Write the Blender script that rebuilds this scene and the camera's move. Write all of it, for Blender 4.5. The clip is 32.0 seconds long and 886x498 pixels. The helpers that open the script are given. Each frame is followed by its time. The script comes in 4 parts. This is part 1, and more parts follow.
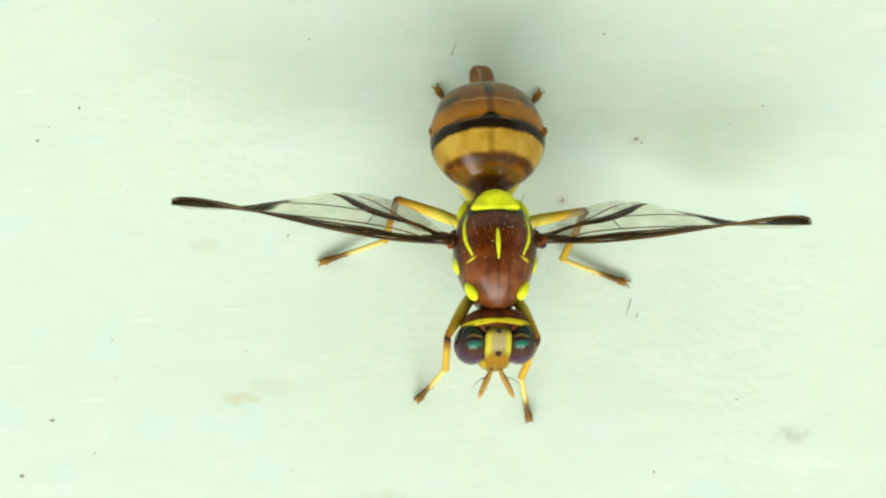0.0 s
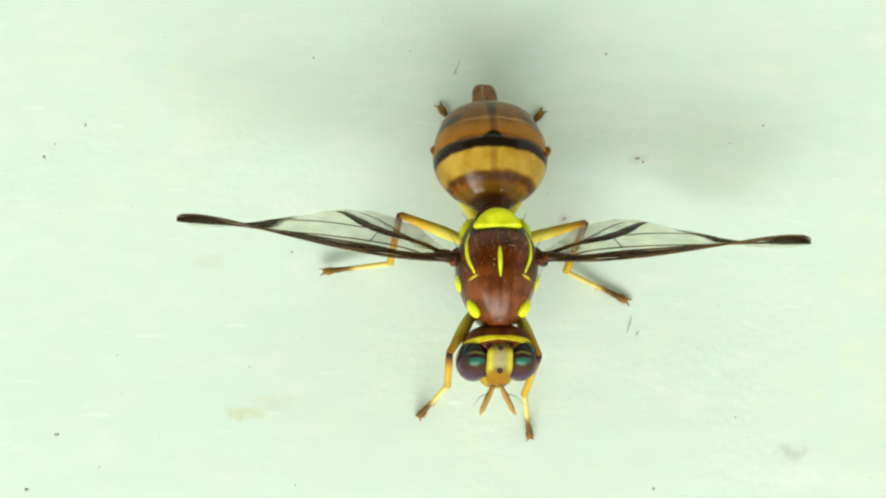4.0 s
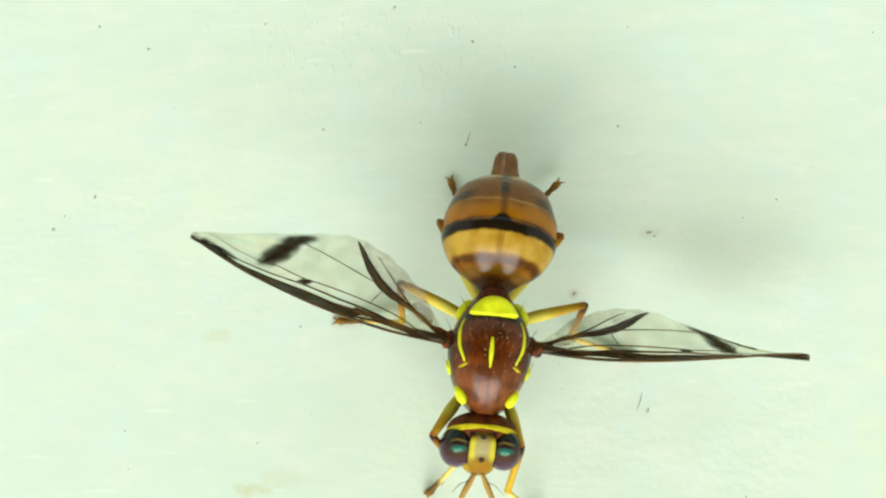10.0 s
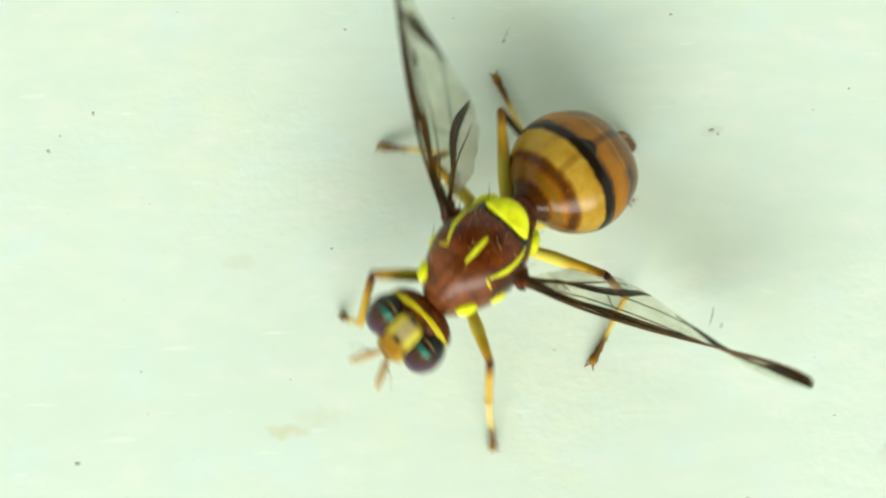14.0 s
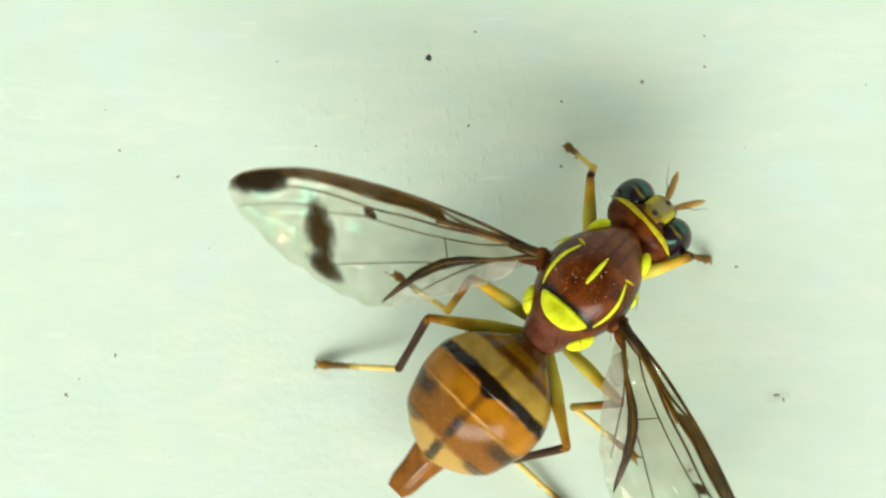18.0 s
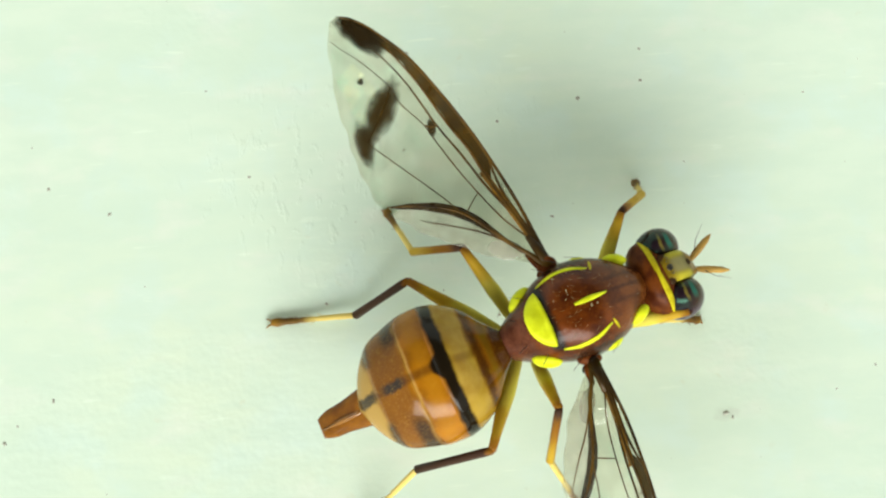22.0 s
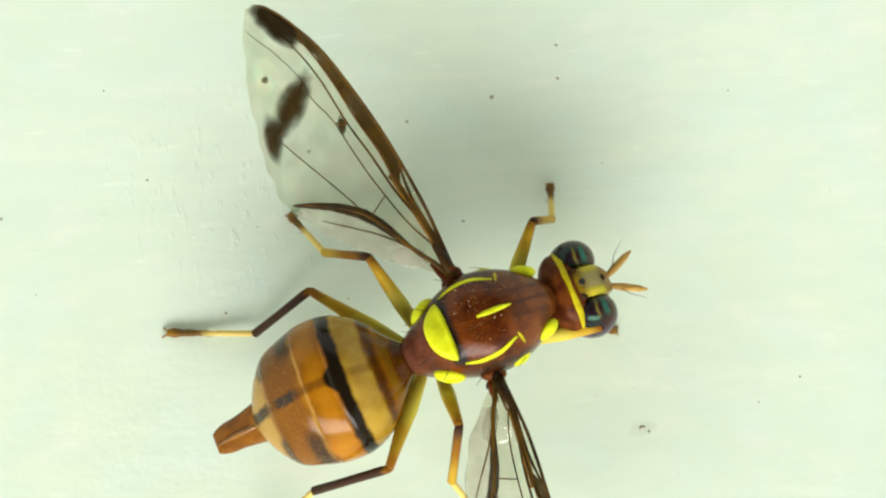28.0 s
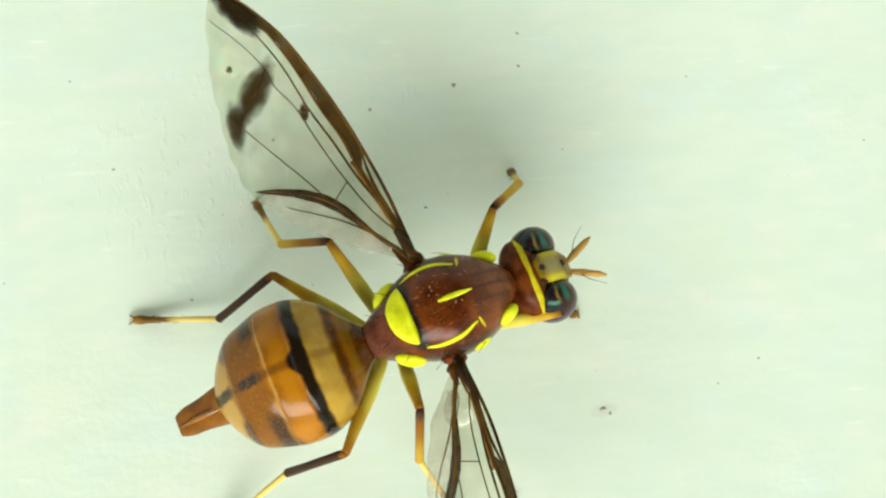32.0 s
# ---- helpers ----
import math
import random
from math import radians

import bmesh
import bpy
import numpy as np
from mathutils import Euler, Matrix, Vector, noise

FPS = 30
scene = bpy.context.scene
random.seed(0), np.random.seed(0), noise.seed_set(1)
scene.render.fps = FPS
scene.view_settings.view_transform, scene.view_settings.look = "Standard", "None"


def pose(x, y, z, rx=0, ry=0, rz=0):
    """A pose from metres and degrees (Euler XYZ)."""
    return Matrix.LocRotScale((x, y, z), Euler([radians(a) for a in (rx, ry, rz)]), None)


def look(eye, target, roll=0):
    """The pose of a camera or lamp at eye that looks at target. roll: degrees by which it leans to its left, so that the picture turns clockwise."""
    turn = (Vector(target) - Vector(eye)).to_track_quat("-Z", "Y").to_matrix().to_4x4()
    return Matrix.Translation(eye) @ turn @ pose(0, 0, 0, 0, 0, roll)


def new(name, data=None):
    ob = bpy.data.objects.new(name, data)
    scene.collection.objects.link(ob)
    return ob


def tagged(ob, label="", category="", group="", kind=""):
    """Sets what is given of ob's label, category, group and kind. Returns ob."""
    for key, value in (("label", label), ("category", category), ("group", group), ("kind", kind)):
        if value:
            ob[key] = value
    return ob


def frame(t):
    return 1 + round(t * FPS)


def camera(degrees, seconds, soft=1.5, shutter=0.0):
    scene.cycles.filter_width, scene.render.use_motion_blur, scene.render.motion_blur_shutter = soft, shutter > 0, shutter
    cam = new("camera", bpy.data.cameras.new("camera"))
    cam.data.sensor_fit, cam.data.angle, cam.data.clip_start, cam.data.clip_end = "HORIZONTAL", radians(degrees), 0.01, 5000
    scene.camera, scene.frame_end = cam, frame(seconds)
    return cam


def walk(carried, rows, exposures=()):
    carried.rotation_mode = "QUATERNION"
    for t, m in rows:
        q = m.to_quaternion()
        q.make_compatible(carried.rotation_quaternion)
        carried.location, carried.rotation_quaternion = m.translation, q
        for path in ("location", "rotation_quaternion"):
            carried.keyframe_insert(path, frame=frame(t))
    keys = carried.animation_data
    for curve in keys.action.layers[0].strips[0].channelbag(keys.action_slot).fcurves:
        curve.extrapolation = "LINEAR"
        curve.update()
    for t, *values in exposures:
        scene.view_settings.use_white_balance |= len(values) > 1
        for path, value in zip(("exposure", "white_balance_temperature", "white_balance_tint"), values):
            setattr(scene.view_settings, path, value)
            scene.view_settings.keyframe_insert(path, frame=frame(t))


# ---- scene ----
MM = 0.001


def turned(rz=0.0, ry=0.0, rx=0.0):
    """A turn: roll about x first, then about y, then about z (degrees)."""
    return Matrix.Rotation(radians(rz), 4, "Z") @ Matrix.Rotation(radians(ry), 4, "Y") @ Matrix.Rotation(radians(rx), 4, "X")


def eye(x, y, z, tilt, roll, lean):
    """The camera over the board, in millimetres and degrees."""
    turn = Matrix.Rotation(radians(roll), 4, "Z") @ Matrix.Rotation(radians(tilt), 4, "X") @ Matrix.Rotation(radians(lean), 4, "Y")
    return Matrix.Translation((x * MM, y * MM, z * MM)) @ turn


cam = camera(26, 32.0, soft=2.25, shutter=0.5)
walk(cam, [
    (0.0, eye(0.10, -10.31, 38.12, 15.26, -0.36, 0.16)),
    (0.5, eye(0.22, -10.59, 38.28, 15.55, -0.43, 0.40)),
    (1.0, eye(0.35, -10.52, 38.27, 15.43, -0.44, 0.60)),
    (1.5, eye(0.14, -10.48, 38.29, 15.38, -0.38, 0.38)),
    (2.0, eye(0.11, -10.40, 38.33, 15.27, -0.37, 0.23)),
    (2.5, eye(-0.09, -10.54, 38.36, 15.63, -0.19, -0.14)),
    (3.0, eye(0.54, -10.37, 38.43, 15.67, -0.19, 0.75)),
    (3.5, eye(0.27, -10.25, 38.49, 15.59, -0.12, 0.34)),
    (5.5, eye(-0.04, -10.79, 38.31, 16.18, 0.07, -0.02)),
    (6.0, eye(0.00, -10.33, 38.48, 15.34, 0.05, 0.08)),
    (6.5, eye(0.17, -10.78, 38.35, 15.88, 0.07, 0.38)),
    (7.0, eye(0.02, -10.78, 38.32, 15.87, 0.21, 0.15)),
    (7.5, eye(-0.10, -10.46, 38.40, 15.81, 0.30, -0.00)),
    (8.0, eye(-0.59, -10.23, 38.46, 16.17, 0.20, -0.66)),
    (8.5, eye(-0.16, -9.90, 38.53, 16.33, 0.09, -0.02)),
    (9.0, eye(-0.02, -9.53, 38.62, 16.25, 0.06, 0.21)),
    (9.5, eye(0.32, -8.87, 38.75, 15.66, -0.17, 0.81)),
    (10.0, eye(0.68, -8.83, 38.63, 15.77, 0.10, 1.23)),
    (10.5, eye(0.68, -9.06, 38.39, 15.28, 0.38, 1.18)),
    (11.0, eye(0.63, -9.05, 37.95, 14.56, 0.22, 1.30)),
    (11.5, eye(0.40, -9.15, 37.36, 14.58, 0.07, 1.28)),
    (12.0, eye(0.24, -9.21, 36.67, 14.94, -0.19, 1.44)),
    (12.5, eye(0.12, -8.48, 36.11, 14.20, -0.24, 1.60)),
    (13.0, eye(0.09, -7.67, 36.05, 13.37, -0.29, 1.61)),
    (13.5, eye(-1.15, -7.70, 35.64, 14.06, -0.96, 0.09)),
    (14.0, eye(-1.78, -8.51, 34.61, 14.33, -2.18, -0.60)),
    (14.5, eye(-3.26, -7.61, 34.69, 14.78, -3.89, -0.19)),
    (15.0, eye(-2.40, -7.02, 34.88, 14.85, -0.53, 0.84)),
    (15.5, eye(-2.04, -5.87, 35.02, 14.82, -1.20, 1.03)),
    (17.5, eye(-1.31, -4.61, 33.84, 16.50, 1.22, 1.08)),
    (18.0, eye(-1.00, -4.93, 33.05, 16.97, -0.28, 1.33)),
    (18.5, eye(-1.20, -4.90, 32.60, 16.79, -2.14, 0.76)),
    (19.0, eye(-1.32, -4.75, 32.66, 16.41, -4.18, 0.09)),
    (19.5, eye(-0.68, -4.86, 33.24, 16.78, -2.48, 0.48)),
    (20.0, eye(-0.53, -4.92, 33.39, 16.87, -3.14, 0.76)),
    (20.5, eye(-0.36, -4.40, 33.39, 16.18, -2.77, 0.94)),
    (21.0, eye(-0.70, -3.94, 33.28, 15.75, -3.14, 0.55)),
    (21.5, eye(-0.93, -3.85, 33.18, 15.78, -2.93, 0.21)),
    (22.0, eye(-1.01, -3.64, 32.89, 15.75, -2.74, 0.17)),
    (22.5, eye(-0.95, -3.72, 32.43, 15.63, -2.80, 0.15)),
    (23.0, eye(-0.91, -4.26, 31.96, 15.62, -3.04, -0.08)),
    (23.5, eye(-0.55, -4.12, 31.84, 15.86, -2.94, 0.06)),
    (24.0, eye(-0.02, -3.92, 31.84, 16.15, -3.07, 0.55)),
    (24.5, eye(0.48, -3.55, 31.89, 16.15, -2.96, 0.94)),
    (25.0, eye(0.64, -3.17, 31.86, 15.91, -2.72, 0.66)),
    (25.5, eye(0.75, -3.12, 31.72, 15.98, -3.30, 0.45)),
    (27.5, eye(1.13, -2.88, 31.41, 15.45, -2.90, 0.98)),
    (28.0, eye(0.97, -3.06, 31.49, 15.47, -2.77, 0.78)),
    (28.5, eye(1.03, -3.45, 31.67, 15.88, -2.68, 0.63)),
    (29.0, eye(0.91, -3.68, 31.48, 15.67, -3.12, 0.47)),
    (29.5, eye(0.72, -4.16, 31.18, 15.54, -3.15, 0.05)),
    (30.0, eye(0.76, -4.30, 31.21, 15.47, -3.33, 0.08)),
    (30.5, eye(1.18, -4.08, 31.36, 15.62, -3.20, 0.62)),
    (31.0, eye(1.18, -3.81, 31.40, 15.77, -3.09, 0.43)),
    (31.5, eye(1.32, -3.58, 31.61, 15.57, -3.26, 0.56)),
    (32.0, eye(1.37, -3.44, 31.82, 15.49, -3.24, 0.52)),
], exposures=[(0.0, 0.33, 6500, 10), (25.5, 0.33, 6500, 10), (28.0, 0.36, 6680, 13.5), (29.5, 0.36, 6680, 13.5), (32.0, 0.34, 6600, 12)])

# ---- light ----
world = bpy.data.worlds.new("world")
scene.world = world
world.use_nodes = True
WN = world.node_tree
WN.nodes["Background"].inputs["Color"].default_value = (0.922, 1.0, 0.885, 1)
WN.nodes["Background"].inputs["Strength"].default_value = 1.0
# a lamp beyond the lower edge of the view
lamp = new("lamp", bpy.data.lights.new("lamp", "AREA"))
lamp.data.shape, lamp.data.size, lamp.data.size_y = "RECTANGLE", 0.54, 0.17
lamp.data.energy, lamp.data.color = 3.2, (1.0, 1.0, 0.95)
lamp.matrix_world = look((-0.03, -0.410, 0.195), (0, 0, 0))


# ---- materials ----
class Mat:
    """A node material whose coordinates are the object's own, in millimetres."""

    def __init__(self, name, rough=0.5, **sockets):
        self.m = bpy.data.materials.new(name)
        self.m.use_nodes = True
        self.t = self.m.node_tree
        self.b = self.t.nodes["Principled BSDF"]
        self.b.inputs["Roughness"].default_value = rough
        for key, value in sockets.items():
            self.b.inputs[key.replace("_", " ")].default_value = value
        tc = self.t.nodes.new("ShaderNodeTexCoord")
        sc = self.t.nodes.new("ShaderNodeVectorMath")
        sc.operation = "SCALE"
        sc.inputs["Scale"].default_value = 1000.0
        self.t.links.new(tc.outputs["Object"], sc.inputs[0])
        self.v = sc.outputs[0]
        sp = self.t.nodes.new("ShaderNodeSeparateXYZ")
        self.t.links.new(self.v, sp.inputs[0])
        self.x, self.y, self.z = sp.outputs[0], sp.outputs[1], sp.outputs[2]

    def put(self, socket, value):
        if isinstance(value, (int, float)):
            socket.default_value = value
        elif isinstance(value, tuple):
            socket.default_value = (*value, 1) if len(value) == 3 and len(socket.default_value) == 4 else value
        else:
            self.t.links.new(value, socket)

    def math(self, op, a, b=0.0, clamp=False):
        n = self.t.nodes.new("ShaderNodeMath")
        n.operation, n.use_clamp = op, clamp
        self.put(n.inputs[0], a)
        self.put(n.inputs[1], b)
        return n.outputs[0]

    def step(self, value, lo, hi):
        """0 under lo, 1 over hi, smooth between."""
        n = self.t.nodes.new("ShaderNodeMapRange")
        n.interpolation_type = "SMOOTHSTEP"
        self.put(n.inputs["Value"], value)
        n.inputs["From Min"].default_value, n.inputs["From Max"].default_value = lo, hi
        return n.outputs["Result"]

    def band(self, value, lo, hi, soft):
        up = self.step(value, lo - soft, lo + soft)
        down = self.step(value, hi - soft, hi + soft)
        return self.math("SUBTRACT", up, down, True)

    def noise(self, scale, detail=3.0, stretch=(1, 1, 1)):
        mp = self.t.nodes.new("ShaderNodeMapping")
        mp.inputs["Scale"].default_value = stretch
        self.t.links.new(self.v, mp.inputs[0])
        n = self.t.nodes.new("ShaderNodeTexNoise")
        n.inputs["Scale"].default_value, n.inputs["Detail"].default_value = scale, detail
        self.t.links.new(mp.outputs[0], n.inputs["Vector"])
        return n.outputs["Fac"]

    def mix(self, fac, a, b):
        n = self.t.nodes.new("ShaderNodeMix")
        n.data_type = "RGBA"
        self.put(n.inputs[0], fac)
        self.put(n.inputs[6], a)
        self.put(n.inputs[7], b)
        return n.outputs[2]

    def color(self, c):
        self.put(self.b.inputs["Base Color"], c)
        return self

    def bump(self, height, mm, strength=1.0):
        n = self.t.nodes.new("ShaderNodeBump")
        n.inputs["Strength"].default_value, n.inputs["Distance"].default_value = strength, mm * MM
        self.put(n.inputs["Height"], height)
        self.t.links.new(n.outputs[0], self.b.inputs["Normal"])
        return self


def speckled(name, dark, light, scale, rough, mm=0.01, **more):
    k = Mat(name, rough, **more)
    n = k.noise(scale)
    k.color(k.mix(k.step(n, 0.3, 0.7), dark, light)).bump(k.noise(scale * 2.2), mm * 0.4, 0.6)
    return k.m


def paint_material():
    k = Mat("mint_white_paint", 0.5, Specular_IOR_Level=0.3)
    streak = k.noise(0.55, 5, (0.12, 1.6, 1))
    blotch = k.noise(0.16, 3)
    c = k.mix(k.step(streak, 0.3, 0.72), (0.635, 0.755, 0.638), (0.68, 0.785, 0.668))
    c = k.mix(k.step(blotch, 0.45, 0.75), c, (0.68, 0.775, 0.625))
    pale = k.step(k.noise(1.1, 5, (0.35, 1.2, 1)), 0.62, 0.78)
    c = k.mix(k.math("MULTIPLY", pale, 0.5), c, (0.72, 0.82, 0.70))
    grime = k.step(k.noise(1.7, 6, (0.4, 1, 1)), 0.68, 0.84)
    c = k.mix(k.math("MULTIPLY", grime, 0.14), c, (0.50, 0.52, 0.36))
    cool = k.step(k.noise(0.7, 5), 0.48, 0.66)
    c = k.mix(k.math("MULTIPLY", cool, 0.55), c, (0.63, 0.775, 0.72))
    warm = k.step(k.noise(1.3, 5, (0.6, 1, 1)), 0.52, 0.70)
    c = k.mix(k.math("MULTIPLY", warm, 0.55), c, (0.73, 0.78, 0.69))
    dash = k.step(k.noise(2.2, 5, (0.35, 2.2, 1)), 0.64, 0.72)
    c = k.mix(k.math("MULTIPLY", dash, 0.6), c, (0.76, 0.86, 0.74))
    mottle = k.step(k.noise(2.4, 6, (0.45, 1.1, 1)), 0.36, 0.66)
    c = k.mix(k.math("MULTIPLY", mottle, 0.5), c, (0.61, 0.735, 0.625))
    tan = k.step(k.noise(3.4, 4), 0.66, 0.76)
    c = k.mix(k.math("MULTIPLY", tan, k.math("MULTIPLY", k.step(k.noise(0.5, 3), 0.45, 0.65), 0.30)), c, (0.56, 0.52, 0.36))
    wear = k.noise(4.2, 6)
    # stains that lie where they fell: place, half sizes, strength, colour
    for x, y, a, b, much, colour in ((-4.05, -3.0, 0.45, 0.13, 0.5, (0.55, 0.50, 0.20)), (-3.45, -2.75, 0.55, 0.20, 0.25, (0.58, 0.55, 0.26)), (7.05, -3.85, 0.34, 0.22, 0.5, (0.36, 0.38, 0.31)),
                                     (7.15, -4.3, 0.5, 0.3, 0.6, (0.75, 0.82, 0.72)), (-1.2, -5.2, 0.8, 0.3, 0.3, (0.50, 0.50, 0.26)), (-4.9, 0.2, 0.3, 0.16, 0.35, (0.52, 0.52, 0.30)),
                                     (2.54, 1.12, 0.12, 0.10, 0.35, (0.36, 0.27, 0.20)), (4.12, 2.42, 0.22, 0.12, 0.32, (0.38, 0.38, 0.33))):
        dx = k.math("DIVIDE", k.math("SUBTRACT", k.x, x), a)
        dy = k.math("DIVIDE", k.math("SUBTRACT", k.y, y), b)
        r = k.math("ADD", k.math("MULTIPLY", dx, dx), k.math("MULTIPLY", dy, dy))
        r = k.math("ADD", r, k.math("MULTIPLY", k.math("SUBTRACT", wear, 0.5), 4.0))
        c = k.mix(k.math("MULTIPLY", k.math("SUBTRACT", 1.0, k.step(r, -0.7, 1.7)), much), c, colour)
    k.color(c)
    rough_patch = k.step(k.noise(0.22, 2), 0.40, 0.62)
    ex, ey = k.math("MULTIPLY", k.math("ADD", k.x, 1.6), 0.22), k.math("MULTIPLY", k.math("SUBTRACT", k.y, 7.2), 0.42)
    near = k.math("SUBTRACT", 1.0, k.step(k.math("ADD", k.math("MULTIPLY", ex, ex), k.math("MULTIPLY", ey, ey)), 0.2, 1.2))
    chips = k.math("MULTIPLY", k.step(k.noise(3.2, 4, (1.6, 0.7, 1)), 0.55, 0.72), near)
    h = k.math("ADD", k.math("MULTIPLY", k.math("MULTIPLY", k.noise(5.0, 5), rough_patch), 0.6), k.math("MULTIPLY", k.noise(1.2, 3, (0.3, 1.3, 1)), 0.6))
    h = k.math("ADD", h, k.math("MULTIPLY", chips, 0.7))
    k.bump(h, 0.04, 0.4)
    return k.m


def abdomen_material():
    k = Mat("banded_amber_cuticle", 0.15, Specular_IOR_Level=0.17)
    s = k.math("MULTIPLY", k.x, -1.0)
    s = k.math("ADD", s, k.math("MULTIPLY", k.math("SUBTRACT", k.noise(3.5, 3), 0.5), 0.10))
    ay = k.math("ABSOLUTE", k.y)
    s2 = k.math("SUBTRACT", s, k.math("MULTIPLY", k.math("MULTIPLY", ay, ay), 0.05))
    n = k.step(k.noise(2.2, 4), 0.3, 0.7)
    brown, ink = (0.060, 0.017, 0.002), (0.006, 0.004, 0.002)
    mid = k.math("SUBTRACT", 1.0, k.step(ay, 0.02, 0.12))
    c = k.mix(n, (0.17, 0.056, 0.002), (0.31, 0.112, 0.003))
    # olive waist, a thin broken brown line, then the pale band
    c = k.mix(k.math("SUBTRACT", 1.0, k.step(s2, -0.02, 0.09)), c, brown)
    c = k.mix(k.band(s2, 0.05, 0.17, 0.04), c, (0.17, 0.080, 0.004))
    c = k.mix(k.band(s2, 0.34, 0.72, 0.06), c, k.mix(n, (0.27, 0.150, 0.012), (0.40, 0.255, 0.035)))
    line = k.math("MULTIPLY", k.band(s2, 0.22, 0.34, 0.045), k.step(k.noise(2.9, 3), 0.30, 0.5))
    c = k.mix(k.math("MULTIPLY", line, 0.85), c, (0.040, 0.011, 0.002))
    c = k.mix(k.math("MULTIPLY", k.math("MULTIPLY", mid, k.band(s, 0.30, 0.68, 0.1)), 0.45), c, (0.10, 0.035, 0.003))
    # the plates behind the black band
    c = k.mix(k.math("MULTIPLY", k.band(s2, 0.98, 1.26, 0.10), 0.5), c, (0.38, 0.155, 0.006))
    c = k.mix(k.math("MULTIPLY", k.band(s2, 1.36, 1.42, 0.025), 0.55), c, (0.43, 0.25, 0.05))
    c = k.mix(k.math("MULTIPLY", k.band(s, 1.46, 2.06, 0.10), 0.7), c, (0.120, 0.042, 0.004))
    side = k.math("MULTIPLY", k.band(s, 1.42, 1.68, 0.09), k.step(ay, 0.45, 0.80))
    c = k.mix(k.math("MULTIPLY", side, 0.9), c, (0.018, 0.009, 0.006))
    c = k.mix(k.math("MULTIPLY", k.band(s, 2.08, 2.6, 0.06), 0.8), c, (0.36, 0.23, 0.060))
    rear_side = k.math("MULTIPLY", k.band(s, 1.98, 2.14, 0.05), k.step(ay, 0.40, 0.6))
    c = k.mix(k.math("MULTIPLY", rear_side, 0.8), c, (0.03, 0.016, 0.010))
    # median line: brown at first, then slate smudges
    c = k.mix(k.math("MULTIPLY", k.math("MULTIPLY", mid, k.band(s, 0.85, 2.3, 0.12)), 0.65), c, (0.075, 0.022, 0.003))
    smudge = k.math("ADD", k.band(s, 1.54, 1.92, 0.08), k.band(s, 2.10, 2.5, 0.06), True)
    blot = k.math("SUBTRACT", 1.0, k.step(k.math("ADD", ay, k.math("MULTIPLY", k.math("SUBTRACT", k.noise(7, 3), 0.5), 0.16)), 0.05, 0.13))
    c = k.mix(k.math("MULTIPLY", k.math("MULTIPLY", smudge, blot), 0.9), c, (0.020, 0.018, 0.016))
    dusty = k.math("MULTIPLY", k.step(k.noise(30, 2), 0.56, 0.70), k.step(s, 1.0, 1.8))
    c = k.mix(k.math("MULTIPLY", dusty, 0.22), c, (0.46, 0.27, 0.05))
    fuzz = k.step(k.noise(26, 2, (0.4, 1.2, 1)), 0.52, 0.72)
    c = k.mix(k.math("MULTIPLY", fuzz, 0.10), c, (0.42, 0.24, 0.03))
    wedge = k.math("SUBTRACT", 1.0, k.step(ay, 0.02, 0.26))
    rear = k.math("SUBTRACT", s2, k.math("MULTIPLY", wedge, 0.13))
    black = k.math("SUBTRACT", k.step(s2, 0.66, 0.73), k.step(rear, 0.86, 0.94), True)
    c = k.mix(k.math("MULTIPLY", black, 0.99), c, ink)
    under = k.math("SUBTRACT", 1.0, k.step(k.z, -0.5, -0.1))
    c = k.mix(k.math("MULTIPLY", under, 0.6), c, (0.36, 0.22, 0.04))
    k.color(c).bump(k.math("ADD", k.noise(34, 2), k.math("MULTIPLY", k.noise(3.0, 3), 4.0)), 0.0025, 0.6)
    return k.m


